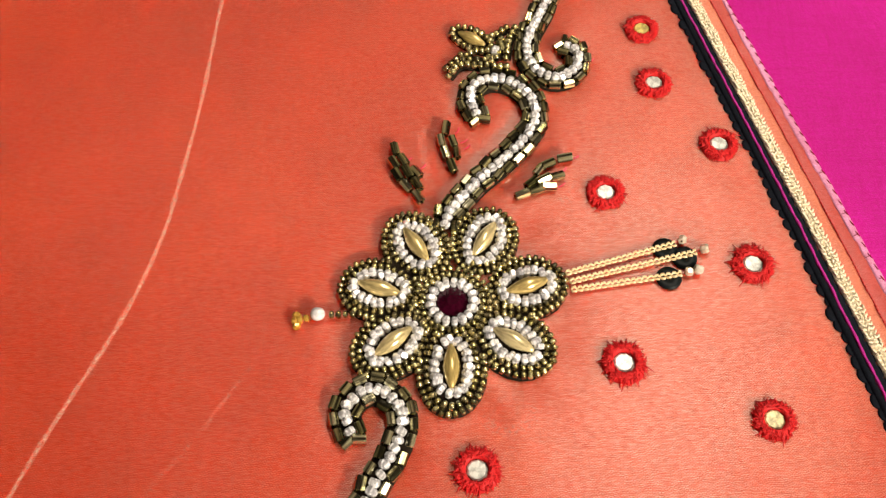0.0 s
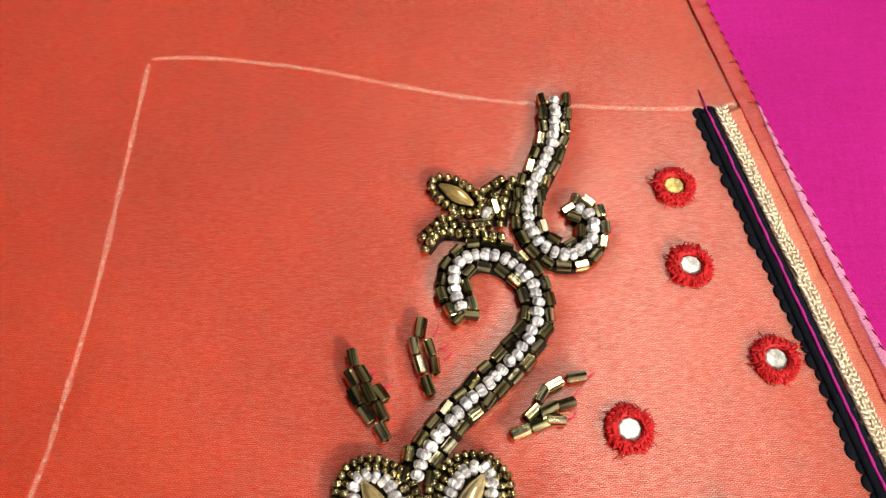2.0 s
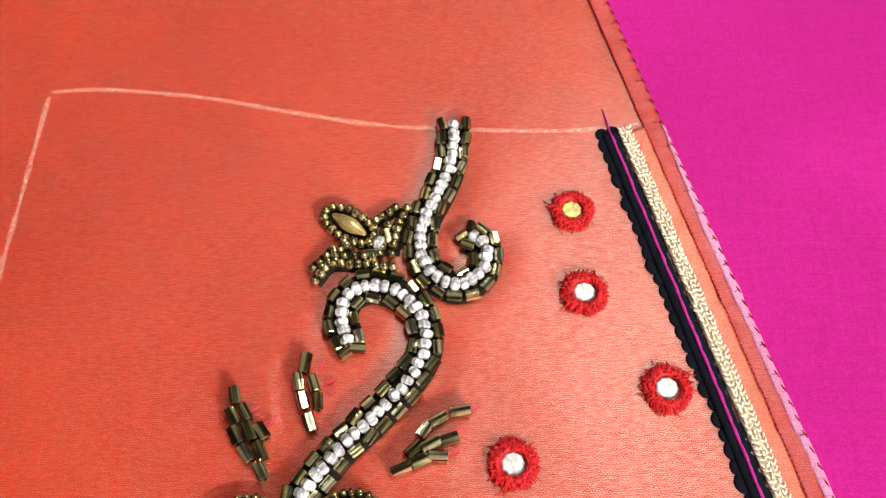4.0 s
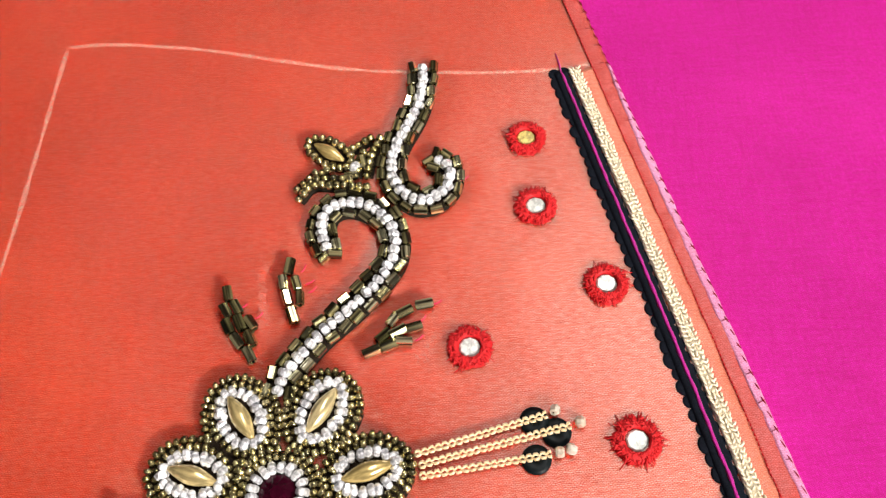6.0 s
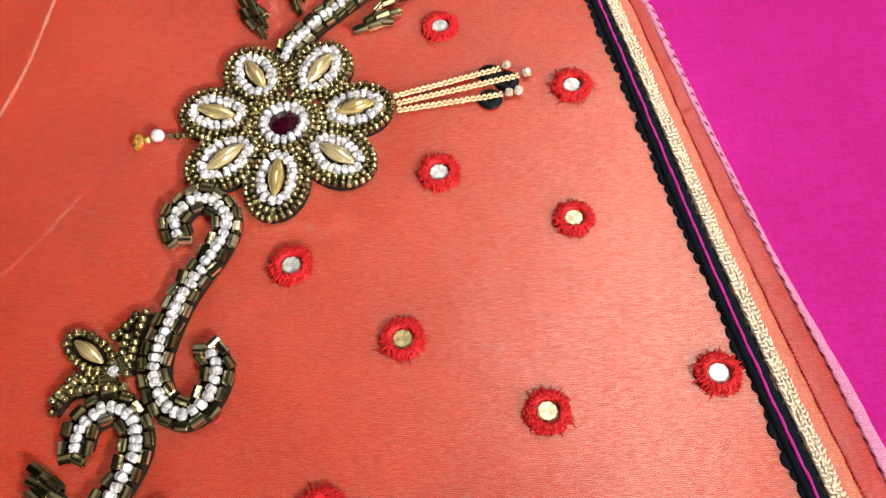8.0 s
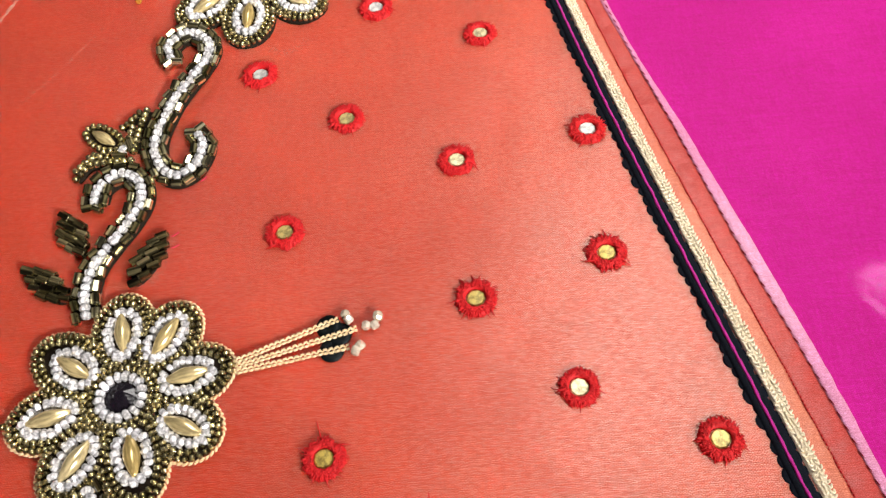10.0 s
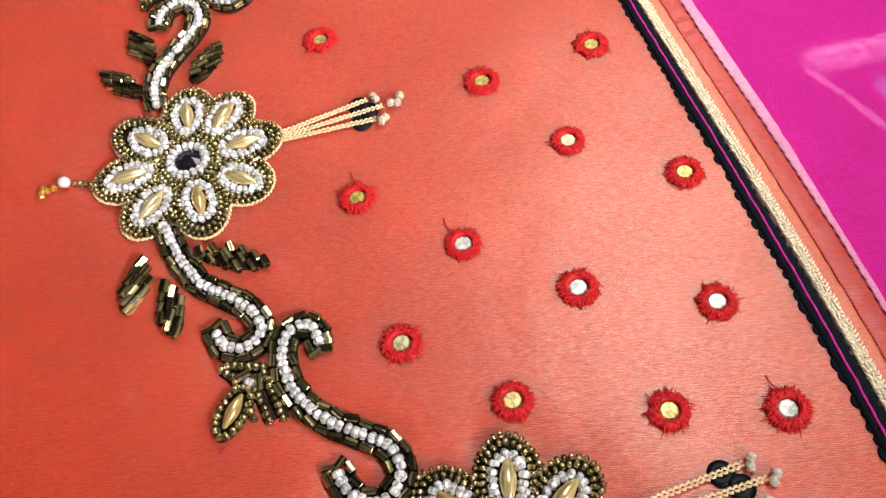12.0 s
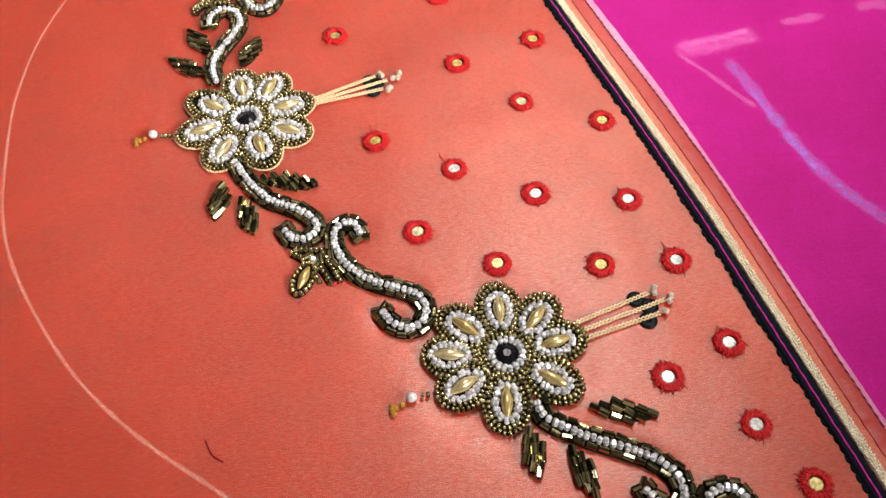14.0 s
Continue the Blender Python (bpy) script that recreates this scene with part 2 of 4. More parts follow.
WALLPAINT = paint("wall_paint", (0.30, 0.28, 0.25), (0.36, 0.34, 0.31), 0.8)
CEILPAINT = paint("ceiling_paint", (0.60, 0.59, 0.57), (0.66, 0.65, 0.63), 0.85)
FLOORPAINT = paint("floor_cement", (0.28, 0.26, 0.24), (0.36, 0.34, 0.31), 0.6)
WOOD = paint("table_wood", (0.20, 0.12, 0.06), (0.30, 0.18, 0.10), 0.45)

# ---- geometry helpers (plan in centimetres, built in metres) ----
WORLD = {}


def mesh_of(name, bm, material, smooth=True):
    me = bpy.data.meshes.new(name)
    bm.to_mesh(me)
    bm.free()
    me.materials.append(material)
    if smooth:
        me.shade_smooth()
    return me


def place(name, data, m, parent=None, label=""):
    """One object at the pose m (metres, world), under a parent or on its own."""
    ob = new(name, data)
    WORLD[ob] = m
    if parent:
        ob.parent = parent
        ob.matrix_local = WORLD[parent].inverted() @ m
    else:
        ob.matrix_local = m
    if label:
        ob["label"] = label
    return ob


def part(name, bm, material, parent, label="", smooth=True):
    """A bmesh in world centimetres as one mesh object under a thing or part."""
    inv = WORLD[parent].inverted() if parent else Matrix()
    bm.transform(inv @ Matrix.Scale(CM, 4))
    return place(name, mesh_of(name, bm, material, smooth), WORLD[parent] if parent else Matrix(), parent, label)


def thing(name, x, y, label, category, group="", kind=""):
    ob = place(name, None, Matrix.Translation((x * CM, y * CM, 0)))
    ob.empty_display_size = 0.005
    return tagged(ob, label, category, group, kind)


def at(x, y, z, turn=0.0, tilt=0.0, roll=0.0, s=1.0):
    """A pose on the cloth: centimetres, turn about z in radians."""
    return (Matrix.Translation((x * CM, y * CM, z * CM)) @ Matrix.Rotation(turn, 4, "Z") @ Matrix.Rotation(tilt, 4, "Y")
            @ Matrix.Rotation(roll, 4, "X") @ Matrix.Scale(s, 4))


def lathe(profile, steps, axis="X", flat=False):
    """A closed ring of (along, radius) turned about an axis, in centimetres."""
    bm = bmesh.new()
    rings = []
    for i in range(steps):
        a = 2 * math.pi * i / steps
        c, s = math.cos(a), math.sin(a)
        rings.append([bm.verts.new((u, r * c, r * s) if axis == "X" else (r * c, r * s, u)) for u, r in profile])
    n = len(profile)
    for i in range(steps):
        a, b = rings[i], rings[(i + 1) % steps]
        for j in range(n):
            bm.faces.new((a[j], a[(j + 1) % n], b[(j + 1) % n], b[j]))
    bmesh.ops.recalc_face_normals(bm, faces=bm.faces)
    return bm


def in_metres(bm):
    bm.transform(Matrix.Scale(CM, 4))
    return bm


def seed_mesh(name, material, half, radius, hole, cut=False):
    prof = [(-half, hole * 1.3), (-half * 0.95, radius * 0.72), (-half * 0.45, radius * 0.97), (half * 0.45, radius * 0.97),
            (half * 0.95, radius * 0.72), (half, hole * 1.3), (0, hole)]
    return mesh_of(name, in_metres(lathe(prof, 7 if cut else 9)), material, smooth=not cut)


def bugle_mesh(name, material, half, radius):
    prof = [(-half, radius * 0.55), (-half, radius * 0.86), (-half * 0.9, radius), (half * 0.9, radius), (half, radius * 0.86), (half, radius * 0.55)]
    return mesh_of(name, in_metres(lathe(prof, 6)), material, smooth=False)


def oval_mesh(name, material, half, radius):
    prof = [(-half, 0.03)] + [(half * math.sin(a), radius * max(0.3, math.cos(a) ** 0.8)) for a in np.linspace(-1.35, 1.35, 9)] + [(half, 0.03)]
    bm = lathe(prof, 8)
    return mesh_of(name, in_metres(bm), material, smooth=True)


def spindle_mesh(name, material, half, radius):
    """A rice-shaped bead: straight flanks running to blunt, pierced tips."""
    prof = [(-half, 0.02), (-half, 0.055)] + [(half * u, 0.055 + (radius - 0.055) * (1 - abs(u) ** 1.7)) for u in np.linspace(-0.9, 0.9, 9)] + [(half, 0.055), (half, 0.02)]
    return mesh_of(name, in_metres(lathe(prof, 10)), material, smooth=True)


def gem_mesh(name, material, radius, height):
    bm = bmesh.new()
    rings = []
    for r, z in ((radius, 0.0), (radius, height * 0.45), (radius * 0.35, height)):
        rings.append([bm.verts.new((r * math.cos(2 * math.pi * (i + 0.5 * (z > height * 0.9)) / 10), r * math.sin(2 * math.pi * (i + 0.5 * (z > height * 0.9)) / 10), z)) for i in range(10)])
    for a, b in zip(rings, rings[1:]):
        for i in range(10):
            bm.faces.new((a[i], a[(i + 1) % 10], b[(i + 1) % 10], b[i]))
    bm.faces.new(rings[-1])
    return mesh_of(name, in_metres(bm), material, smooth=False)


def spline(points, step):
    """Places and headings at even steps along a smooth curve through the points."""
    p = np.array([points[0], *points, points[-1]], float)
    p[0], p[-1] = 2 * p[1] - p[2], 2 * p[-2] - p[-3]
    fine = []
    for a, b, c, d in zip(p, p[1:], p[2:], p[3:]):
        for u in np.linspace(0, 1, 24, endpoint=False):
            fine.append(0.5 * (2 * b + (c - a) * u + (2 * a - 5 * b + 4 * c - d) * u * u + (3 * b - a - 3 * c + d) * u ** 3))
    fine = np.array(fine + [p[-2]])
    run = np.r_[0, np.cumsum(np.hypot(*np.diff(fine, axis=0).T))]
    n = max(1, round(run[-1] / step))
    s = np.linspace(0, run[-1], n + 1)
    x, y = np.interp(s, run, fine[:, 0]), np.interp(s, run, fine[:, 1])
    x1, y1 = np.interp(s + 0.05, run, fine[:, 0]), np.interp(s + 0.05, run, fine[:, 1])
    x0, y0 = np.interp(s - 0.05, run, fine[:, 0]), np.interp(s - 0.05, run, fine[:, 1])
    return [(x[i], y[i], math.atan2(y1[i] - y0[i], x1[i] - x0[i])) for i in range(n + 1)]


def offset(rows, d):
    return [(x - d * math.sin(a), y + d * math.cos(a)) for x, y, a in rows]


def drift(rows, d):
    """Like offset, but a little wider where the trim runs on below."""
    return [offset([r], d + 0.05 * min(1.0, max(0.0, (5 - r[1]) / 10)) + 0.06 * min(1.0, max(0.0, (-16 - r[1]) / 8)))[0] for r in rows]


def tube(bm, path, radius, sides=5):
    """A thin round thread along 3D places (cm), with closed ends. radius may be a list."""
    pts = [Vector(p) for p in path]
    rings = []
    for i, p in enumerate(pts):
        d = (pts[min(i + 1, len(pts) - 1)] - pts[max(i - 1, 0)]).normalized()
        side = d.cross(Vector((0, 0, 1)))
        side = side.normalized() if side.length > 1e-4 else Vector((1, 0, 0))
        up = side.cross(d)
        r = radius[i] if isinstance(radius, (list, tuple)) else radius
        rings.append([bm.verts.new(p + r * (math.cos(2 * math.pi * k / sides) * side + math.sin(2 * math.pi * k / sides) * up)) for k in range(sides)])
    for a, b in zip(rings, rings[1:]):
        for k in range(sides):
            bm.faces.new((a[k], a[(k + 1) % sides], b[(k + 1) % sides], b[k]))
    bm.faces.new(rings[0][::-1])
    bm.faces.new(rings[-1])


def blob(bm, x, y, z, a, la, lb, lc, seg=6, rings=4):
    """A small stitch-like ellipsoid."""
    m = Matrix.Translation((x, y, z)) @ Matrix.Rotation(a, 4, "Z") @ Matrix.Diagonal((la, lb, lc, 1))
    top = bm.verts.new(m @ Vector((1, 0, 0)))
    end = bm.verts.new(m @ Vector((-1, 0, 0)))
    rows = []
    for i in range(1, rings):
        t = math.pi * i / rings
        rows.append([bm.verts.new(m @ Vector((math.cos(t), math.sin(t) * math.cos(2 * math.pi * k / seg), math.sin(t) * math.sin(2 * math.pi * k / seg)))) for k in range(seg)])
    for k in range(seg):
        bm.faces.new((top, rows[0][k], rows[0][(k + 1) % seg]))
        bm.faces.new((end, rows[-1][(k + 1) % seg], rows[-1][k]))
    for r0, r1 in zip(rows, rows[1:]):
        for k in range(seg):
            bm.faces.new((r0[k], r1[k], r1[(k + 1) % seg], r0[(k + 1) % seg]))


def ribbon(bm, left, right, z0, z1, crown=0.0, cols=6, pucker=0.0):
    """A strip of cloth with thickness between two lines."""
    top = []
    for (xa, ya), (xb, yb) in zip(left, right):
        row = []
        for k in range(cols + 1):
            u = k / cols
            row.append(bm.verts.new((xa + (xb - xa) * u, ya + (yb - ya) * u, z1 + crown * math.sin(math.pi * u) + (pucker * noise.noise((xa * 0.8 + u, ya * 3.2, z1)) if pucker else 0.0))))
        top.append([bm.verts.new((xa, ya, z0))] + row + [bm.verts.new((xb, yb, z0))])
    for a, b in zip(top, top[1:]):
        for k in range(len(a) - 1):
            bm.faces.new((a[k], a[k + 1], b[k + 1], b[k]))
    bm.faces.new(top[0][::-1])
    bm.faces.new(top[-1])
    bmesh.ops.recalc_face_normals(bm, faces=bm.faces)


def block(bm, x0, x1, y0, y1, z0, z1):
    v = [bm.verts.new((x, y, z)) for z in (z0, z1) for x, y in ((x0, y0), (x1, y0), (x1, y1), (x0, y1))]
    for f in ((3, 2, 1, 0), (4, 5, 6, 7), (0, 1, 5, 4), (1, 2, 6, 5), (2, 3, 7, 6), (3, 0, 4, 7)):
        bm.faces.new([v[i] for i in f])


# ---- the room, out of sight ----
def room():
    for name, box, mat in (("floor", (-200, 200, -220, 200, -80, -75), FLOORPAINT), ("ceiling", (-200, 200, -220, 200, 190, 195), CEILPAINT),
                           ("wall_north", (-200, 200, 200, 206, -75, 190), WALLPAINT), ("wall_south", (-200, 200, -226, -220, -75, 190), WALLPAINT),
                           ("wall_east", (200, 206, -220, 200, -75, 190), WALLPAINT), ("wall_west", (-206, -200, -220, 200, -75, 190), WALLPAINT)):
        bm = bmesh.new()
        block(bm, *box)
        ob = part(name, bm, mat, None, smooth=False)
        tagged(ob, "plain painted room surface closing the place", "room", kind="structure")
    # an unseen low wall, added to block the front lamp from the cloth's corner
    bm = bmesh.new()
    block(bm, -3, 3, -110, 110, -75, 52)
    bm.transform(Matrix.Translation((63 + 2.2, -77 - 2.1, 0)) @ Matrix.Rotation(math.atan2(-0.69, 0.72), 4, "Z"))
    tagged(part("shade_wall", bm, WALLPAINT, None, smooth=False), "unseen low wall added to shade the cloth corner", "room", kind="structure")
    table = thing("table", 5, -10, "plain brown wooden work table under the cloth", "table")
    bm = bmesh.new()
    block(bm, -45, 60, -70, 45, -4.0, -0.4)
    bmesh.ops.bevel(bm, geom=bm.edges[:], offset=0.3, segments=2, affect="EDGES")
    part("tabletop", bm, WOOD, table)
    for lx, ly in ((-40, -65), (55, -65), (-40, 40), (55, 40)):
        bm = bmesh.new()
        block(bm, lx - 2.5, lx + 2.5, ly - 2.5, ly + 2.5, -75, -4.0)
        part("leg", bm, WOOD, table, smooth=False)


room()

# ---- cloths ----
CORD_LINE = [(7.45, 12.24), (9.72, 3.2), (11.57, -4.65), (13.2, -10.8), (15.02, -17.3), (16.5, -23.0), (17.75, -28.5), (19.3, -35.3), (20.8, -42)]


def beside(y, rows):
    """A distance from the cord, read off a table of (y, distance)."""
    return float(np.interp(-y, [-a for a, _ in rows], [d for _, d in rows]))


HEM_OUT = [(30, 1.46), (5, 1.5), (0, 1.56), (-5.3, 1.73), (-8.3, 1.95), (-13, 2.06), (-17, 2.06), (-21, 1.95), (-30, 1.85), (-46, 1.8)]
SEAM_OUT = [(30, 1.42), (5, 1.46), (0, 1.50), (-5.3, 1.60), (-8.3, 1.66), (-13, 1.63), (-17, 1.70), (-21, 1.74), (-30, 1.65), (-46, 1.6)]
FINE_OUT = [(30, 0.97), (0, 0.95), (-8, 1.0), (-17, 1.03), (-22, 1.05), (-46, 1.0)]


def hem_x(y):
    rows = sorted((b, a) for a, b, _ in HEM)
    return float(np.interp(y, [r[0] for r in rows], [r[1] for r in rows]))


LONG_CORD = [(3.06, 30.0), (5.3, 21.0)] + CORD_LINE + [(21.8, -46.0)]
HEM = [(*offset([r], beside(r[1], HEM_OUT))[0], r[2]) for r in spline(LONG_CORD, 0.4)]


def ripple(x, y):
    return 0.05 * noise.noise((x * 0.22, y * 0.22, 3.1)) + 0.012 * noise.noise((x * 0.9, y * 0.9, 7.7)) - 0.03


SCROLLS = [
    [(3.31, 12.5), (3.13, 10.99), (2.46, 9.18), (2.75, 8.16), (3.31, 7.81), (4.07, 8.51)], [(0.6, 6.8), (1.18, 7.82), (2.34, 7.27), (2.54, 6.05), (1.31, 4.47), (0.0, 3.0)],
    [(-2.7, -3.3), (-2.05, -2.5), (-1.3, -3.4), (-2.25, -5.6), (-2.6, -7.3), (-1.78, -8.6), (-1.0, -7.6)], [(-4.2, -9.3), (-3.42, -8.5), (-2.8, -9.6), (-3.85, -12.0), (-3.8, -13.3)],
    [(-2.5, -19.0), (-1.37, -20.65), (0.31, -21.67), (0.5, -22.8), (-0.4, -22.7)], [(2.35, -22.6), (1.5, -22.8), (2.09, -24.66), (4.49, -26.03), (4.6, -27.4), (3.3, -27.0)],
    [(8.6, -31.4), (10.35, -32.69), (12.57, -33.93), (12.7, -35.1)]]
PRESSED = np.array([(x, y, 0.6, 0.10) for way in SCROLLS for x, y, _ in spline(way, 0.4)]
                   + [(cx + 2.7 * math.cos(a), cy + 2.7 * math.sin(a), 0.95, 0.09) for cx, cy in ((0, 0), (-2.27, -16.05), (7.68, -29.05)) for a in np.linspace(0, 6.28, 15)[:-1]])


def pressed(x, y):
    """How far the tight stitching pulls the cloth down at places x, y."""
    d2 = (x[:, None] - PRESSED[:, 0]) ** 2 + (y[:, None] - PRESSED[:, 1]) ** 2
    return (PRESSED[:, 3] * np.exp(-d2 / PRESSED[:, 2] ** 2)).max(1)


def orange_cloth():
    bm = bmesh.new()
    ys = np.arange(-46, 30.01, 0.25)
    us = np.concatenate([np.linspace(0, 0.45, 40, endpoint=False), np.linspace(0.45, 1, 130)])
    rows = []
    for y in ys:
        edge = hem_x(y) - 0.06
        xs = -38 + (edge + 38) * us
        low = pressed(xs, np.full(len(xs), y))
        rows.append([bm.verts.new((x, y, ripple(x, y) * (1 if u < 0.99 else 0.5) - d)) for x, u, d in zip(xs, us, low)])
    for a, b in zip(rows, rows[1:]):
        for k in range(len(us) - 1):
            bm.faces.new((a[k], a[k + 1], b[k + 1], b[k]))
    for line, sign in ((rows[0], 1), (rows[-1], -1), ([r[0] for r in rows], -1), ([r[-1] for r in rows], 1)):
        low = [bm.verts.new(v.co - Vector((0, 0, 0.05))) for v in line]
        for k in range(len(line) - 1):
            bm.faces.new((line[k], line[k + 1], low[k + 1], low[k]))
    bmesh.ops.recalc_face_normals(bm, faces=bm.faces)
    ob = part("orange_cloth", bm, ORANGE, None)
    return tagged(ob, "orange-red woven silk cloth lying flat, edge hemmed", "fabric", kind="structure")


def under_z(x, y):
    return -0.22 + 0.10 * noise.noise((x * 0.12, y * 0.12, 0.4)) + 0.03 * noise.noise((x * 0.5, y * 0.5, 2.4))


def magenta_cloth():
    bm = bmesh.new()
    xs, ys = np.linspace(-41, 56, 98), np.linspace(-66, 41, 108)
    grid = [[bm.verts.new((x, y, under_z(x, y))) for x in xs] for y in ys]
    for a, b in zip(grid, grid[1:]):
        for k in range(len(xs) - 1):
            bm.faces.new((a[k], a[k + 1], b[k + 1], b[k]))
    ob = part("magenta_cloth", bm, MAGENTA, None)
    return tagged(ob, "bright magenta silk cloth spread under the orange one", "fabric", kind="structure")


CLOTH = orange_cloth()
UNDER = magenta_cloth()


def trim_edge():
    """The folded border beside the braid: fold with sheen painted peach, red band, pale selvedge, seams."""
    border = thing("hem_border", 14.5, -10, "folded red silk hem with pale pink selvedge", "hem")
    rows = [r for r in spline(LONG_CORD, 0.12) if -45 < r[1] < 29]

    def line(table, more=0.0, wob=0.0, among=rows):
        return [(x + wob * noise.noise((x * 2, y * 2, more)), y) for r in among for x, y in offset([r], beside(r[1], table) + more)]

    bm = bmesh.new()
    ribbon(bm, line(FINE_OUT, -0.02, 0.03), line(SEAM_OUT, 0.02, 0.02), -0.06, 0.010, 0.028, 8, 0.035)
    part("red_band", bm, REDBAND, border)
    low = [r for r in rows if r[1] < 12.2]
    bm = bmesh.new()
    ribbon(bm, line([(30, 0.52), (-46, 0.55)], 0, 0.0, low), line(FINE_OUT, -0.01, 0.03, low), -0.05, 0.018, 0.025, 6, 0.035)
    part("sheen_fold", bm, LIT_ORANGE, border, "orange cloth fold with its sheen painted peach")
    pale = [(30, 0.0), (12.2, -0.05), (9, -0.20), (2, -0.18), (-4, -0.06), (-8, 0.0), (-46, 0.0)]
    bm = bmesh.new()
    ribbon(bm, [offset([r], beside(r[1], SEAM_OUT) + beside(r[1], pale))[0] for r in low], line(HEM_OUT, 0.0, 0.02, low), -0.16, 0.035, 0.03, 4, 0.03)
    part("selvedge", bm, PINK, border, "pale pink selvedge")
    bm = bmesh.new()
    for i, r in enumerate(rows[::3]):
        px, py = offset([r], beside(r[1], SEAM_OUT) + 0.02 * noise.noise((r[1] * 2.0, 0, 5)))[0]
        blob(bm, px, py, 0.065, r[2] + 0.25, 0.11, 0.020, 0.024)
        if r[1] > -2 and i % 2 == 0:
            # overcast threads crossing the edge of the hem
            a = r[2] + math.pi / 2 + random.uniform(-0.5, 0.3)
            long = random.uniform(0.06, 0.16) * (1.6 if r[1] > 9 else 1.0)
            tube(bm, [(px - long * math.cos(a), py - long * math.sin(a), 0.06), (px, py, 0.075), (px + 0.07 * math.cos(a), py + 0.07 * math.sin(a), 0.0)], 0.010, 4)
    part("seam_stitching", bm, MAROON, border, "dark maroon running stitches")
    bm = bmesh.new()
    for r in rows:
        px, py = offset([r], beside(r[1], FINE_OUT) + 0.008 * random.uniform(-1, 1))[0]
        blob(bm, px, py, 0.048, r[2] + random.uniform(-0.3, 0.3), 0.042, 0.024, 0.022, 5, 3)
    part("fine_stitching", bm, DARKRED, border, "fine red machine stitches")
    return border


trim_edge()


def lace():
    """Black scalloped lace with a magenta cord stitched along its middle."""
    rows = [r for r in spline(CORD_LINE, 0.1)]
    trim = thing("lace_trim", 13, -11, "black scalloped lace trim with magenta cord", "lace trim")
    bm = bmesh.new()
    ribbon(bm, offset(rows, -0.22), drift(rows, 0.17), -0.02, 0.05, 0.03, 4, 0.03)
    part("band", bm, BLACKLACE, trim)
    bm = bmesh.new()
    n = 12
    prof = [(0.0, 0.05), (0.26, 0.045), (0.33, 0.02), (0.34, -0.03)]
    ringed = [[bm.verts.new((r * math.cos(2 * math.pi * k / n) * 1.05, r * math.sin(2 * math.pi * k / n), z)) for k in range(n)] for r, z in prof[1:]]
    mid = bm.verts.new((0, 0, 0.05))
    for k in range(n):
        bm.faces.new((mid, ringed[0][k], ringed[0][(k + 1) % n]))
        for a, b in zip(ringed, ringed[1:]):
            bm.faces.new((a[k], b[k], b[(k + 1) % n], a[(k + 1) % n]))
    scallop = mesh_of("scallop", in_metres(bm), BLACKLACE)
    for side in (-1, 1):
        for x, y, h in spline(CORD_LINE, 0.36):
            d = (0.08 if side > 0 else -0.19 + 0.07 * min(1.0, max(0.0, (4 - y) / 10))) + random.uniform(-0.035, 0.035)
            d += 0.05 * min(1.0, max(0.0, (5 - y) / 10)) + 0.06 * min(1.0, max(0.0, (-16 - y) / 8)) if side > 0 else 0.0
            place("scallop", scallop, at(x - d * math.sin(h), y + d * math.cos(h), 0.0, h + random.uniform(-0.3, 0.3), s=random.uniform(0.46, 0.76) * (1.0 if side < 0 else 0.86)), trim)
    bm = bmesh.new()
    path = [(x + 0.025 * noise.noise((y * 1.5, 0, 0)), y, 0.085 + 0.01 * math.sin(y * 9)) for x, y, h in spline(CORD_LINE, 0.15)]
    path = [(CORD_LINE[0][0] - 0.12, CORD_LINE[0][1] + 0.75, 0.03), (CORD_LINE[0][0] - 0.03, CORD_LINE[0][1] + 0.3, 0.05)] + path
    tube(bm, path, [0.012 + 0.035 * min(1, i / 4) + 0.008 * math.sin(i * 2.1) for i in range(len(path))], 6)
    part("cord", bm, CORD, trim, "thin magenta cord couched along the lace")
    return trim


lace()


def braid():
    """Cream looped braid beside the lace: two rows of leaning loops on a flat strip."""
    rows = spline(CORD_LINE, 0.125)
    b = thing("cream_braid", 13.5, -11, "cream looped braid sewn beside the black lace", "braid")
    bm = bmesh.new()
    ribbon(bm, drift(rows, 0.24), drift(rows, 0.56), -0.02, 0.035, 0.01, 3, 0.0)
    part("band", bm, CREAM, b)
    bm = bmesh.new()
    for i, r in enumerate(rows):
        for d, lean in ((0.29, 0.8), (0.39, -0.5), (0.48, 0.55), (0.55, -0.6)):
            x, y = drift([r], d + random.uniform(-0.02, 0.02))[0]
            blob(bm, x, y, 0.07 + random.uniform(-0.015, 0.025), r[2] + lean + random.uniform(-0.5, 0.5), random.uniform(0.06, 0.095), 0.034, 0.042, 6, 4)
    stitching = part("chain_stitching", bm, CREAM, b, "cream chain stitching")
    stitching["kind"] = "stuff"
    return b


braid()

# ---- beads ----
SEED_SILVER = seed_mesh("silver_bead", SILVER, 0.106, 0.170, 0.035, True)
SEED_SILVER_SMALL = seed_mesh("silver_bead_small", SILVER, 0.090, 0.168, 0.03, True)
SEED_GOLD = seed_mesh("gold_bead", GOLD, 0.070, 0.116, 0.025)
SEED_GOLD_BIG = seed_mesh("gold_bead_big", GOLD, 0.088, 0.132, 0.025)
BUGLE_BEAD = bugle_mesh("bugle_bead", BUGLE, 0.172, 0.138)
BUGLE_THIN = bugle_mesh("bugle_bead_thin", BUGLE, 0.22, 0.14)
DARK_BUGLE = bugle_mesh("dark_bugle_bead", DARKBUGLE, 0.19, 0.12)
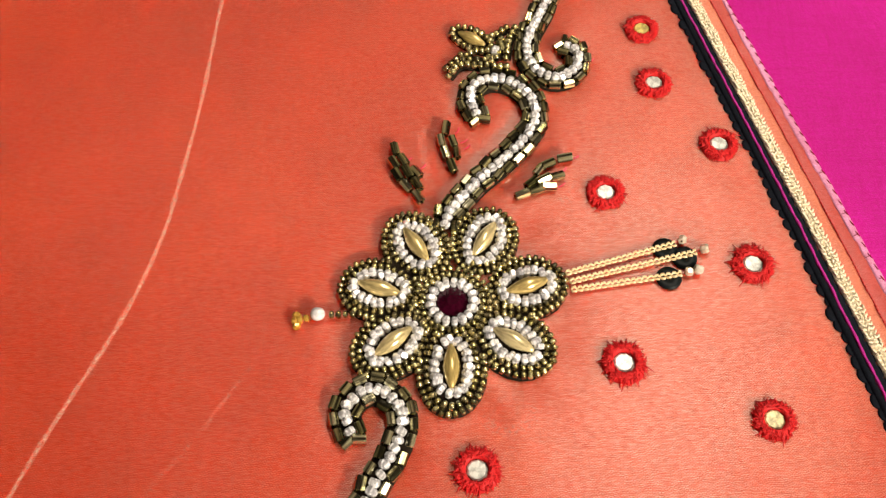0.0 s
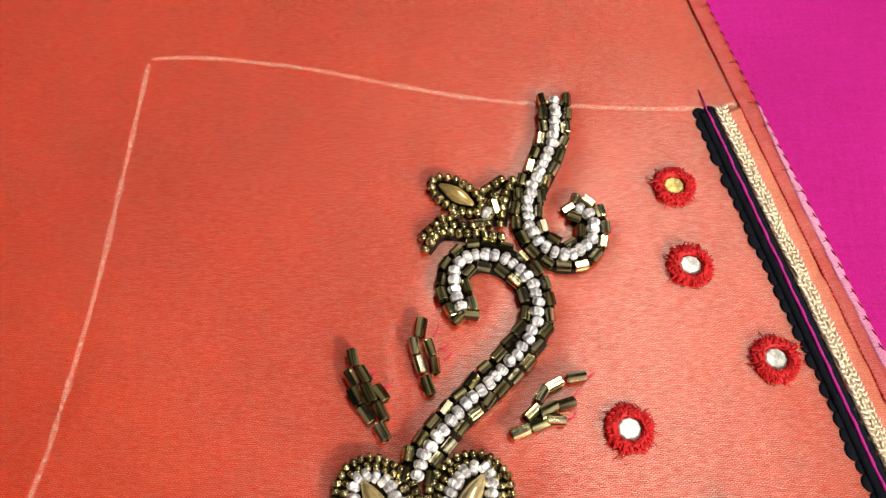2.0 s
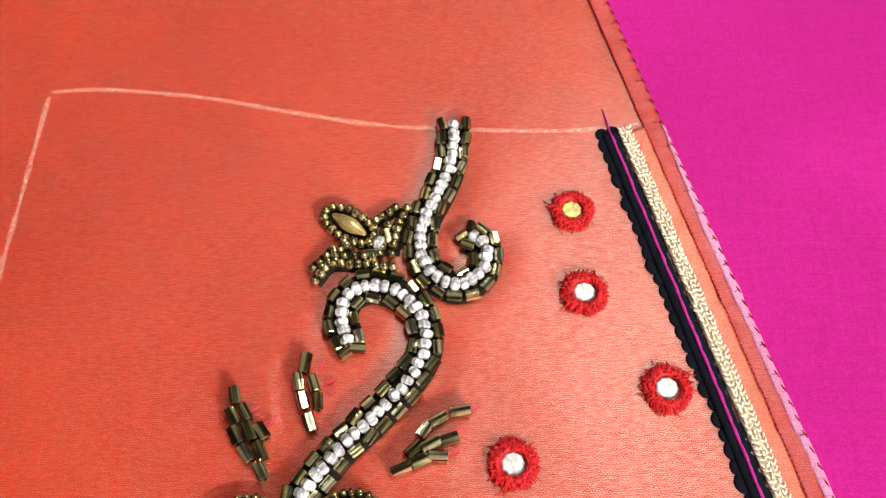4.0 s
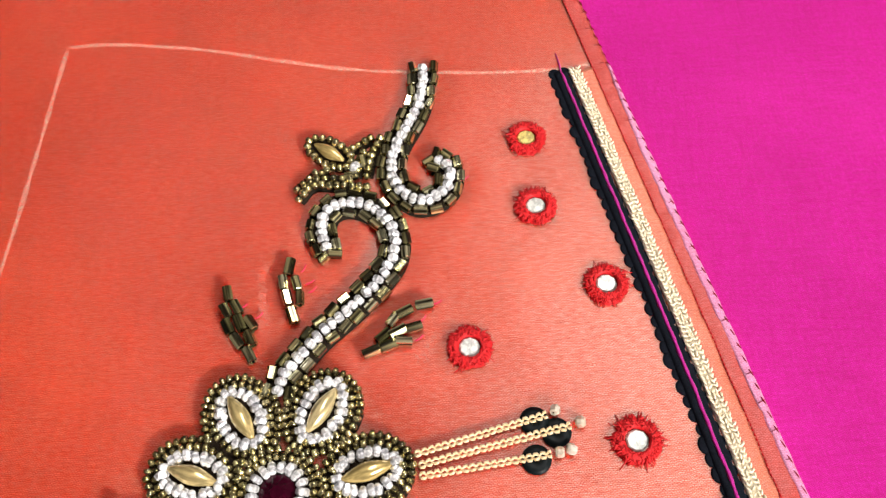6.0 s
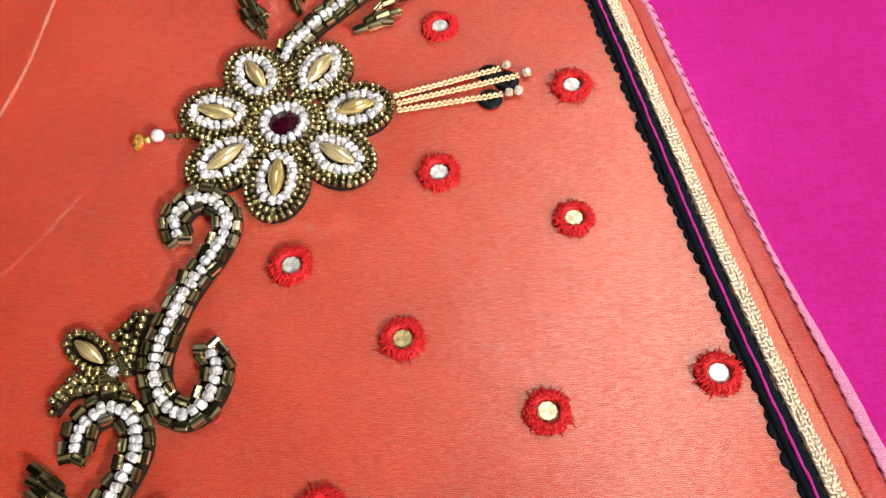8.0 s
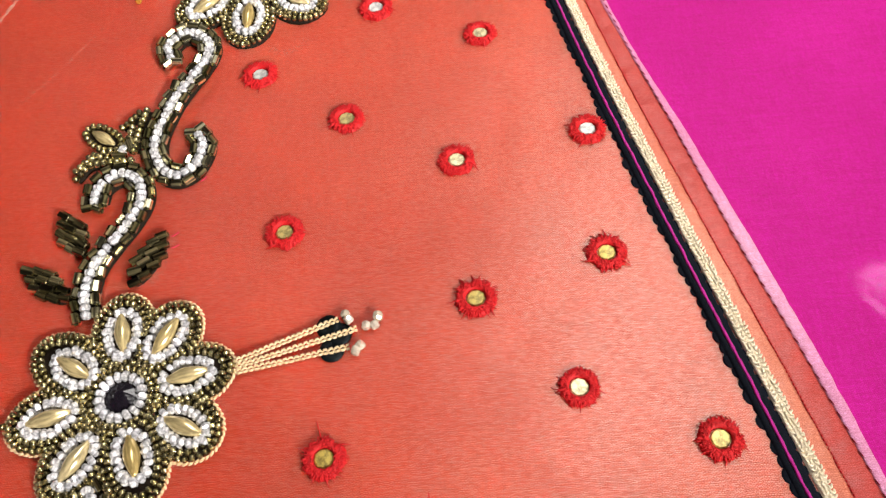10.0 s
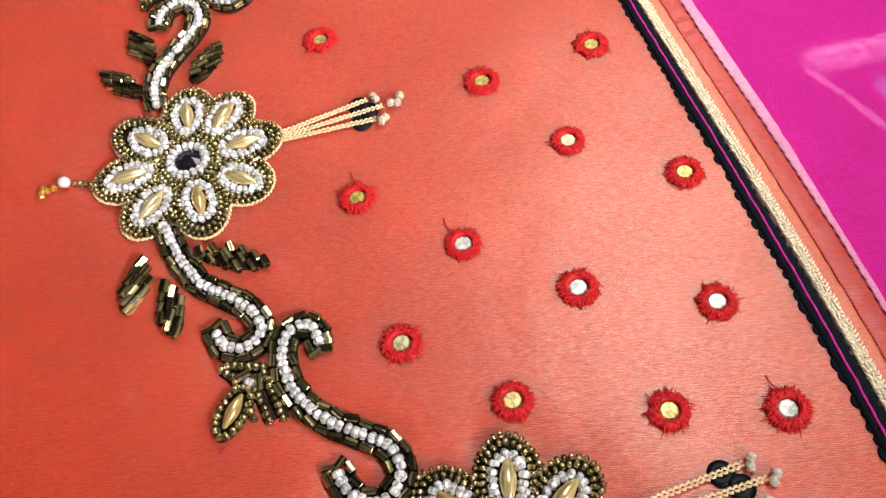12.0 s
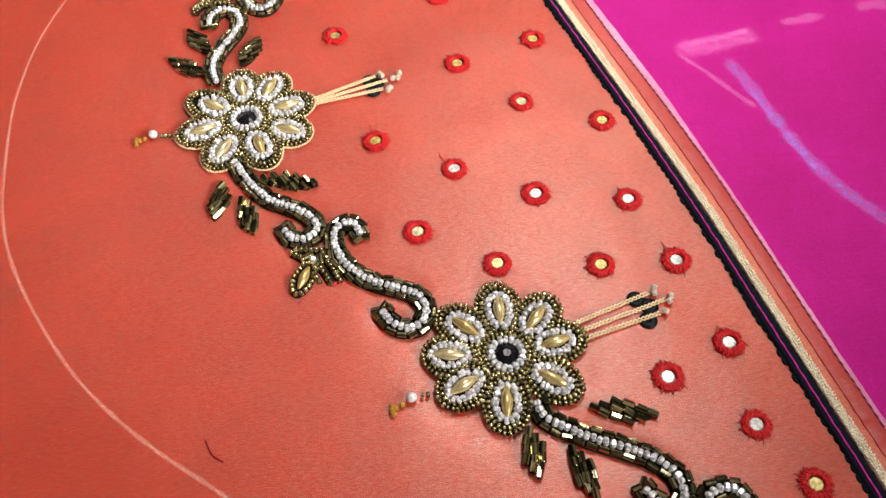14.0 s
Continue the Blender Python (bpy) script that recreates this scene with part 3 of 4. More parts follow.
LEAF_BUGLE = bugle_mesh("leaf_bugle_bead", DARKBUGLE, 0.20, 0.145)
OVAL = spindle_mesh("oval_stone", PALEGOLD, 0.62, 0.24)
ROUND_PEARL = oval_mesh("pearl", PEARL, 0.2, 0.2)
CLEAR_BEAD = seed_mesh("clear_bead", CLEAR, 0.12, 0.15, 0.03, True)


AMBER_BEAD = seed_mesh("amber_bead", AMBER, 0.08, 0.125, 0.025, True)


def bead(name, me, x, y, z, a, parent, wob=0.12):
    u = random.uniform
    return place(name, me, at(x + u(-0.012, 0.012), y + u(-0.012, 0.012), z + u(-0.015, 0.02), a + u(-wob, wob), u(-wob, wob), u(0, 6.28), u(0.92, 1.08)), parent)


def ellipse_ring(cx, cy, turn, la, lb, step, phase=0.0):
    """Places at even steps round an ellipse: (x, y, heading)."""
    t = np.linspace(0, 2 * math.pi, 400)
    ex, ey = la * np.cos(t), lb * np.sin(t)
    run = np.r_[0, np.cumsum(np.hypot(np.diff(ex), np.diff(ey)))]
    n = max(6, round(run[-1] / step))
    out = []
    for i in range(n):
        s = (i + phase) % n / n * run[-1]
        q = np.interp(s, run, t)
        x, y = la * math.cos(q), lb * math.sin(q)
        h = math.atan2(lb * math.cos(q), -la * math.sin(q))
        out.append((cx + x * math.cos(turn) - y * math.sin(turn), cy + x * math.sin(turn) + y * math.cos(turn), h + turn))
    return out


def pad(cx, cy, turn, la, lb, z, n=20):
    """A low dark stuffed pad under the beads."""
    bm = bmesh.new()
    rings = []
    for f, h in ((1.0, 0.0), (0.97, z * 0.7), (0.75, z), (0.3, z * 1.02)):
        ring = []
        for k in range(n):
            q = 2 * math.pi * k / n
            x, y = la * f * math.cos(q), lb * f * math.sin(q)
            ring.append(bm.verts.new((cx + x * math.cos(turn) - y * math.sin(turn), cy + x * math.sin(turn) + y * math.cos(turn), h - (0.03 if h else 0.12))))
        rings.append(ring)
    for a, b in zip(rings, rings[1:]):
        for k in range(n):
            bm.faces.new((a[k], a[(k + 1) % n], b[(k + 1) % n], b[k]))
    bm.faces.new(rings[-1])
    return bm


def flower(cx, cy, petals, stone, label, outer=3.3, double=False, rim=False, group="beaded flowers"):
    """petals: (dx, dy, turn) of each oval stone from the centre."""
    f = thing("beaded_flower", cx, cy, label, "embroidery", group)
    part("centre_pad", pad(cx, cy, 0, 1.05, 1.05, 0.07), BACKING, f, "dark thread backing with painted shade")
    place("centre_stone", gem_mesh("centre_stone", stone, 0.44, 0.22), at(cx, cy, 0.02), f, "dark faceted round centre stone")
    for x, y, h in ellipse_ring(cx, cy, 0, 0.60, 0.60, 0.225):
        bead("silver_bead", SEED_SILVER_SMALL, x, y, 0.13, h, f, 0.2)
    for x, y, h in ellipse_ring(cx, cy, 0, 0.85, 0.85, 0.18):
        bead("gold_bead", SEED_GOLD, x, y, 0.10, h, f, 0.3)
    for x, y, h in ellipse_ring(cx, cy, 0, 1.03, 1.03, 0.21):
        bead("gold_bead", SEED_GOLD, x, y, 0.10, h, f, 0.5)
    shapes = [(cx + dx, cy + dy, math.atan2(dy, dx) + lean, outer - math.hypot(dx, dy) - 0.08, 0.96 if not double else 0.80) for dx, dy, lean in petals]

    def covered(x, y, own, grow):
        """Whether a place lies on another petal or on the centre."""
        if math.hypot(x - cx, y - cy) < 0.98:
            return True
        for k, (px, py, turn, la, lb) in enumerate(shapes):
            u, v = x - px, y - py
            a, c = u * math.cos(turn) + v * math.sin(turn), v * math.cos(turn) - u * math.sin(turn)
            if k != own and math.hypot(a / la, c / lb) < grow - (0.06 if k < own else 0.0):
                return True
        return False

    for k, (px, py, turn, la, lb) in enumerate(shapes):
        petal = part("petal", pad(px, py, turn, la + (0.10 if double else 0.05), lb + (0.10 if double else 0.03), 0.07), BACKING, f, "petal of gold and silver beads")
        place("oval_stone", OVAL, at(px, py, 0.18, turn + random.uniform(-0.1, 0.1), random.uniform(-0.06, 0.06), random.uniform(0, 6.28)), petal, "pale gold oval stone")
        for x, y, h in ellipse_ring(px, py, turn, 0.74 if not double else 0.70, 0.45 if not double else 0.42, 0.195, random.random()):
            bead("silver_bead", SEED_SILVER_SMALL, x + random.uniform(-0.03, 0.03), y + random.uniform(-0.03, 0.03), 0.14, h, petal, 0.5)
        for x, y, h in ellipse_ring(px, py, turn, la - (0.10 if double else 0.24), lb - (0.14 if double else 0.28), 0.20, random.random()):
            if not covered(x, y, k, 0.80):
                bead("gold_bead", SEED_GOLD, x, y, 0.11, h, petal, 0.3)
        for x, y, h in ellipse_ring(px, py, turn, la + (0.10 if double else -0.03), lb + (0.06 if double else -0.08), 0.192, random.random()):
            if not covered(x, y, k, 0.93):
                bead("gold_bead", SEED_GOLD, x, y, 0.10, h, petal, 0.3)
        if rim:
            bm = bmesh.new()
            for x, y, h in ellipse_ring(px, py, turn, la + 0.22, lb + 0.16, 0.15):
                if not covered(x, y, k, 1.12):
                    blob(bm, x, y, 0.05, h + random.uniform(0.2, 0.7), 0.10, 0.045, 0.05, 5, 4)
            part("gold_edging", bm, GOLDTHREAD, petal, "gold chain stitch edging")
    return f


def stem(points, label, width=0.31, flip=0, step=0.24, group="beaded scrolls", ends=(True, True), caps=(True, True), bugle=None):
    """A scroll: one row of silver seed beads between two rows of bronze bugles."""
    mid = spline(points, step)
    bugle = bugle or BUGLE_BEAD
    s = thing("beaded_scroll", mid[len(mid) // 2][0], mid[len(mid) // 2][1], label, "embroidery", group)
    bm = bmesh.new()
    fine = spline(points, 0.12)
    # drawn wider than the bead rows, as the dark halo shadow beside them
    ribbon(bm, offset(fine, -width - 0.10), offset(fine, width + 0.10), -0.13, -0.02, 0.03, 4)
    part("dark_backing", bm, BACKING, s, "dark thread and painted shade under the beads")
    for x, y, h in mid:
        bead("silver_bead", SEED_SILVER, x + random.uniform(-0.025, 0.025), y + random.uniform(-0.025, 0.025), 0.135, h, s, 0.3)
    for x, y, h in [e for e, wanted in zip(((mid[0][0], mid[0][1], mid[0][2] + math.pi), mid[-1]), caps) if wanted]:
        for across in (-0.17, 0.17):
            bead("bugle_bead", bugle, x + 0.27 * math.cos(h) - across * math.sin(h), y + 0.27 * math.sin(h) + across * math.cos(h), 0.10, h + math.pi / 2 - 2.2 * across, s, 0.15)
    for side in (-1, 1):
        line = offset(spline(points, 0.1), side * width)
        # drop places where the inner side doubles back, then step evenly along it
        keep = [line[0]]
        for p in line[1:]:
            if math.hypot(p[0] - keep[-1][0], p[1] - keep[-1][1]) > 0.04:
                keep.append(p)
        for x, y, h in spline(keep, 0.44)[(0 if ends[0] else 1):]:
            bead("bugle_bead", bugle, x + random.uniform(-0.03, 0.03), y + random.uniform(-0.03, 0.03), 0.11, h + random.uniform(-0.2, 0.2), s, 0.12)
    return s


def leaf(tip, root, rows, label, group="beaded leaves", bugle=None, backed=False):
    """A small spray of bugle beads laid side by side, slanting from root to tip."""
    (x0, y0), (x1, y1) = root, tip
    a = math.atan2(y1 - y0, x1 - x0)
    length = math.hypot(x1 - x0, y1 - y0)
    lf = thing("bead_leaf", (x0 + x1) / 2, (y0 + y1) / 2, label, "embroidery", group)
    if backed:
        part("dark_backing", pad((x0 + x1) / 2, (y0 + y1) / 2, a, length * 0.5 + 0.05, 0.36, 0.03), BACKING, lf, "dark thread and painted shade under the beads")
    for u, v, lean in rows:
        x = x0 + (u * length) * math.cos(a) - v * math.sin(a)
        y = y0 + (u * length) * math.sin(a) + v * math.cos(a)
        bead("bugle_bead", bugle or BUGLE_THIN, x, y, 0.11 + 0.03 * (abs(v) < 0.1), a + lean, lf, 0.12)
    return lf


def star(stone, turn, tips, label):
    """A bud: a gold oval stone inside a ring of gold beads, with bead rows running to two tips."""
    sx, sy = stone
    b = thing("beaded_bud", sx, sy, label, "embroidery", "beaded buds")
    part("dark_backing", pad(sx, sy, turn, 0.92, 0.46, 0.04), BACKING, b, "dark thread and painted shade under the beads")
    place("oval_stone", OVAL, at(sx, sy, 0.15, turn, 0.05, 0.4, 0.85), b, "pale gold oval stone")
    for x, y, h in ellipse_ring(sx, sy, turn, 0.76, 0.38, 0.215):
        bead("gold_bead", SEED_GOLD_BIG, x, y, 0.11, h, b, 0.4)
    bx, by = sx - 0.92 * math.cos(turn), sy - 0.92 * math.sin(turn)
    for k in (0, 1):
        bead("bugle_bead", BUGLE_THIN, bx + 0.28 * math.cos(turn + 1.9 * (1 if k else -1)), by + 0.28 * math.sin(turn + 1.9 * (1 if k else -1)), 0.12, turn + (0.6 if k else -0.6), b)
    bead("silver_bead", SEED_SILVER, bx, by, 0.14, turn, b)
    for way in tips:
        if len(way) > 2:
            bm = bmesh.new()
            fine = spline(way, 0.15)
            ribbon(bm, offset(fine, -0.17), offset(fine, 0.17), -0.04, 0.01, 0.02, 3)
            part("dark_backing", bm, BACKING, b, "dark thread and painted shade under the beads")
        for i, (x, y, h) in enumerate(spline(way, 0.215)):
            bead("gold_bead", SEED_GOLD_BIG, x, y, 0.10, h, b, 0.3)
    return b


def mirror_meshes():
    """Rings of tangled buttonhole stitches round a sunken hole, ragged outside."""
    discs = []
    for k in range(5):
        bm = bmesh.new()
        n = 40
        reach = [0.50 + 0.07 * noise.noise((2.2 * math.cos(2 * math.pi * i / n) + 9 * k, 2.2 * math.sin(2 * math.pi * i / n), 0)) for i in range(n)]
        rings = [[bm.verts.new((r0 * math.cos(2 * math.pi * i / n), r0 * math.sin(2 * math.pi * i / n), z))
                  for i in range(n) for r0 in [(0.24 + (reach[i] - 0.24) * f) * (1 + 0.02 * random.uniform(-1, 1))]]
                 for f, z in ((0.0, 0.0), (0.05, 0.10), (0.4, 0.115), (0.8, 0.06), (1.0, -0.05))]
        for a, b in zip(rings, rings[1:]):
            for i in range(n):
                bm.faces.new((a[i], b[i], b[(i + 1) % n], a[(i + 1) % n]))
        for i in range(150):
            q = random.uniform(0, 6.2832)
            f = random.random()
            r = 0.27 + (0.50 - 0.27) * f
            z = 0.125 - 0.075 * f * f
            blob(bm, r * math.cos(q), r * math.sin(q), z, q + random.gauss(0, 0.75) + (1.57 if f < 0.25 else 0.0), random.uniform(0.045, 0.085), 0.017, 0.022, 5, 3)
        for i in range(46):
            q = 2 * math.pi * (i + random.uniform(-0.4, 0.4)) / 46
            r1 = reach[int(q / 6.2832 * n) % n] + abs(random.gauss(0.03, 0.06))
            lean = random.gauss(0, 0.12)
            tube(bm, [((0.40 + (r1 - 0.40) * u) * math.cos(q + lean * u), (0.40 + (r1 - 0.40) * u) * math.sin(q + lean * u), 0.09 - 0.09 * u) for u in (0, 0.5, 1.0)], [0.02, 0.016, 0.006], 4)
        discs.append(mesh_of("thread_ring", in_metres(bm), REDTHREAD))
    return discs


RINGS = mirror_meshes()


def facet_disc(name, material):
    bm = bmesh.new()
    n = 9
    a = [bm.verts.new((0.27 * math.cos(2 * math.pi * i / n), 0.27 * math.sin(2 * math.pi * i / n), 0.02)) for i in range(n)]
    b = [bm.verts.new((0.23 * math.cos(2 * math.pi * i / n), 0.23 * math.sin(2 * math.pi * i / n), 0.055)) for i in range(n)]
    c = bm.verts.new((0.02, -0.02, 0.062))
    for i in range(n):
        bm.faces.new((a[i], a[(i + 1) % n], b[(i + 1) % n], b[i]))
        bm.faces.new((b[i], b[(i + 1) % n], c))
    return mesh_of(name, in_metres(bm), material, smooth=False)


MIRROR_DISC, GOLD_DISC = facet_disc("mirror", MIRROR), facet_disc("gold_mirror", GOLDMIRROR)


def shisha(x, y, gold=False):
    m = thing("sewn_mirror", x, y, ("small gold-tinted" if gold else "small silver") + " round mirror framed by frayed red stitching", "mirror", "sewn mirrors")
    place("thread_ring", random.choice(RINGS), at(x, y, 0, random.uniform(0, 6.28), s=random.uniform(1.1, 1.22)), m, "red stitched thread ring")
    place("mirror", GOLD_DISC if gold else MIRROR_DISC, at(x, y, 0.015, random.uniform(0, 6.28), random.uniform(-0.05, 0.05), random.uniform(-0.05, 0.05)), m)
    return m


def tassel(roots, ends, sequins, tips, label):
    t = thing("thread_tassel", (roots[0][0] + ends[0][0]) / 2, (roots[0][1] + ends[0][1]) / 2, label, "embroidery", "thread tassels")
    disc = mesh_of("sequin", in_metres(lathe([(0.0, 0.02), (0.02, 0.02), (0.04, 0.22), (0.02, 0.36), (0.0, 0.36)], 18, "Z")), SEQUIN)
    for x, y in sequins:
        place("sequin", disc, at(x, y, 0.01 + random.uniform(0, 0.02), 0, random.uniform(-0.08, 0.08), random.uniform(-0.08, 0.08)), t, "flat black sequin")
    for (x0, y0), (x1, y1) in zip(roots, ends):
        bm = bmesh.new()
        long = math.hypot(x1 - x0, y1 - y0)
        n = round(long / 0.165)
        a = math.atan2(y1 - y0, x1 - x0)
        # chain stitch: two threads that bow apart and meet again in each link
        for side in (-1, 1):
            path, thick = [], []
            for i in range(n):
                for u, v, r in ((0.0, 0.012, 0.028), (0.3, 0.060, 0.040), (0.65, 0.064, 0.043)):
                    w, d = (i + u) / n * long, side * v * random.uniform(0.8, 1.2)
                    path.append((x0 + w * math.cos(a) - d * math.sin(a), y0 + w * math.sin(a) + d * math.cos(a), 0.05 + 0.05 * math.sin(u * math.pi) + 0.02 * (u == 0) * side))
                    thick.append(r)
            tube(bm, path, thick, 5)
        part("strand", bm, GOLDTHREAD, t, "pale gold chain stitch strand")
    for x, y in tips:
        bead("clear_bead", CLEAR_BEAD, x, y, 0.14, random.uniform(0, 3), t, 0.5)
    return t


def drop(points, label):
    """points: from the flower outwards; gold seeds, a pearl, a gold tip."""
    (xa, ya), (xp, yp), (xb, yb) = points
    d = thing("pearl_drop", xp, yp, label, "embroidery", "pearl drops")
    a = math.atan2(yp - ya, xp - xa)
    n = max(2, round((math.hypot(xp - xa, yp - ya) - 0.2) / 0.17))
    for i in range(n):
        bead("gold_bead", SEED_GOLD, xa + (xp - xa) * i / (n + 0.9), ya + (yp - ya) * i / (n + 0.9), 0.10, a, d)
    place("pearl", ROUND_PEARL, at(xp, yp, 0.18, a), d, "silvery round pearl")
    for i in (0.5, 0.8, 1.0):
        bead("amber_bead", AMBER_BEAD, xp + (xb - xp) * i, yp + (yb - yp) * i, 0.09, a, d)
    bead("amber_bead", AMBER_BEAD, xb + 0.03, yb + 0.16, 0.09, a + 1.2, d)
    bead("amber_bead", AMBER_BEAD, xb + 0.05, yb - 0.15, 0.09, a + 1.9, d)
    return d


# flowers
flower(0, 0, [(-1.04, 1.79, 0.0), (0.92, 1.94, 0.0), (2.09, 0.45, 0.0), (1.64, -1.16, 0.0), (-0.03, -1.9, 0.0), (-1.6, -1.18, 0.0), (-2.04, 0.42, 0.0)], GARNET,
       "seven-petalled beaded flower with garnet centre stone")
flower(-2.27, -16.05, [(-0.25, 1.90, 0), (1.03, 1.73, 0), (1.81, 0.54, 0), (1.89, -0.92, 0), (0.61, -1.66, 0), (-0.93, -1.75, 0), (-1.91, -0.54, 0), (-1.48, 0.91, 0)], JET,
       "eight-petalled beaded flower with black stone and gold edging", outer=3.1, double=True, rim=True)
flower(7.68, -29.05, [(-0.02, 1.89, 0), (1.32, 1.37, 0), (1.89, 0.28, 0), (1.50, -1.19, 0), (-0.29, -1.93, 0), (-1.74, -1.1, 0), (-2.13, 0.17, 0), (-1.42, 1.27, 0)], JET,
       "eight-petalled beaded flower with black centre stone", outer=3.1, double=True)

# scrolls
stem([(3.31, 12.5), (3.27, 11.69), (3.13, 10.99), (2.85, 10.32), (2.58, 9.75), (2.46, 9.18), (2.49, 8.63), (2.75, 8.16), (3.31, 7.81), (3.86, 8.05), (4.07, 8.51), (4.04, 8.9), (3.80, 9.11)],
     "hook-shaped scroll of silver beads edged with bronze bugles", caps=(False, True))
stem([(0.76, 6.44), (0.56, 7.02), (0.69, 7.56), (1.18, 7.82), (1.81, 7.7), (2.34, 7.27), (2.59, 6.68), (2.54, 6.05), (2.23, 5.51), (1.8, 4.98), (1.31, 4.47), (0.71, 3.9), (0.26, 3.35), (-0.08, 2.88), (-0.2, 2.45)],
     "question-mark scroll of silver beads edged with bronze bugles", caps=(True, False))
stem([(-2.64, -3.61), (-2.8, -3.13), (-2.53, -2.66), (-2.05, -2.49), (-1.5, -2.8), (-1.29, -3.38), (-1.5, -4.11), (-1.89, -4.82), (-2.25, -5.6), (-2.48, -6.36), (-2.62, -7.09), (-2.58, -7.73), (-2.29, -8.29),
      (-1.78, -8.65), (-1.35, -8.54), (-1.07, -8.08), (-0.99, -7.54), (-1.2, -7.13)], "long double-hooked scroll of silver beads and bugles")
stem([(-4.25, -9.5), (-4.2, -8.95), (-3.86, -8.58), (-3.42, -8.48), (-2.92, -8.88), (-2.76, -9.55), (-3.02, -10.35), (-3.5, -11.2), (-3.85, -12.0), (-3.92, -12.8), (-3.74, -13.5)],
     "hooked scroll of silver beads meeting a flower", caps=(True, False))
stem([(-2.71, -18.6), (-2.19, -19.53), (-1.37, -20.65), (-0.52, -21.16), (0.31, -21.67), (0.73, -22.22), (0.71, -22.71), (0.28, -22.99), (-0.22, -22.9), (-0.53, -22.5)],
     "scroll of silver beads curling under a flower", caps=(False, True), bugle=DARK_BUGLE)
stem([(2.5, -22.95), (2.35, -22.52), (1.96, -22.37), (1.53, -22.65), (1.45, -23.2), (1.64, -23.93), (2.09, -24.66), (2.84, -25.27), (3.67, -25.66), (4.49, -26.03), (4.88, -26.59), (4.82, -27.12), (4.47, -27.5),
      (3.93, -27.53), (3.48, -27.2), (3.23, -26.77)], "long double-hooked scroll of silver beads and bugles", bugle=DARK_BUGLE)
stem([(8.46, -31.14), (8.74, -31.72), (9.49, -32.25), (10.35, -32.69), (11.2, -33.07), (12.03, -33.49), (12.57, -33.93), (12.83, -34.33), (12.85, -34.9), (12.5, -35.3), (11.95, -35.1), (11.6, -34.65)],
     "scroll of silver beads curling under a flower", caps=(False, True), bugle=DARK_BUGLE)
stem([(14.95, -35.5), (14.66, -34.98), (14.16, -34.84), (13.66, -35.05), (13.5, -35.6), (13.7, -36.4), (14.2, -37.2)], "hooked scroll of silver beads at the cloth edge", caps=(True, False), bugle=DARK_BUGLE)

# leaves: (along, across, lean) of each bugle
def almond(lean):
    """Rows of a plump leaf: pointed ends, three bugles across the middle."""
    rows = ((0.02, (-0.03,)), (0.20, (0.17, -0.17)), (0.42, (0.33, 0.04, -0.27)), (0.62, (0.27, -0.03, -0.32)), (0.82, (0.14, -0.16)), (0.98, (0.0,)))
    return [(u, v, lean) for u, vs in rows for v in vs]


leaf((-1.74, 5.15), (-1.06, 3.35), [(0.98, 0.02, -0.2), (0.75, 0.20, 0.2), (0.52, 0.26, 0.2), (0.74, -0.10, 0.2), (0.5, -0.05, 0.2), (0.28, 0.12, 0.2), (0.46, -0.32, 0.2), (0.24, -0.20, 0.2), (0.02, -0.06, 0.2)], "spray of nine bronze bugle beads")
leaf((-0.21, 5.92), (0.0, 4.46), [(0.98, 0.0, -0.3), (0.68, 0.2, 0.1), (0.62, -0.16, 0.1), (0.36, 0.1, 0.1), (0.32, -0.2, -0.1), (0.0, 0.0, 0.1)], "spray of six bronze bugle beads")
leaf((3.42, 4.74), (2.05, 3.42), [(0.98, -0.02, -0.6), (0.72, 0.22, -0.35), (0.53, 0.26, 0.1), (0.66, -0.28, -0.35), (0.46, -0.08, -0.3), (0.28, 0.12, 0.0), (0.42, -0.36, -0.9), (0.24, -0.18, -0.25), (0.02, 0.0, -0.4)], "spray of nine bronze bugle beads")
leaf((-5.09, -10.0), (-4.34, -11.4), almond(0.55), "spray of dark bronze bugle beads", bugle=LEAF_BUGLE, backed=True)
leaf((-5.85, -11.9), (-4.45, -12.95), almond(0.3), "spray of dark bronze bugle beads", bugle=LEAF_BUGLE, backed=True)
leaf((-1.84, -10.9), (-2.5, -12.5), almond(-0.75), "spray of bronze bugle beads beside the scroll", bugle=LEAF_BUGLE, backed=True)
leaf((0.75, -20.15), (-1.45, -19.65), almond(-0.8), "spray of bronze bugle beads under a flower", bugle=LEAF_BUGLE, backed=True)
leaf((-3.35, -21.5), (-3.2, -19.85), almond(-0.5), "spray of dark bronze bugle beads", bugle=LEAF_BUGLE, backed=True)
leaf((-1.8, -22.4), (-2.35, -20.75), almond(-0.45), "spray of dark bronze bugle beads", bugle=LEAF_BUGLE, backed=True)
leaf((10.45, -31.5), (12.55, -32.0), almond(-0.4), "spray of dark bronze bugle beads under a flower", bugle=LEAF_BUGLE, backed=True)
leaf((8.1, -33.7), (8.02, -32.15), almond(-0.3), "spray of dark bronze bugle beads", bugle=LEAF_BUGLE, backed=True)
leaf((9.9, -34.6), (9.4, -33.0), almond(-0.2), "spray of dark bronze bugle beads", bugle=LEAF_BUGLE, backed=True)

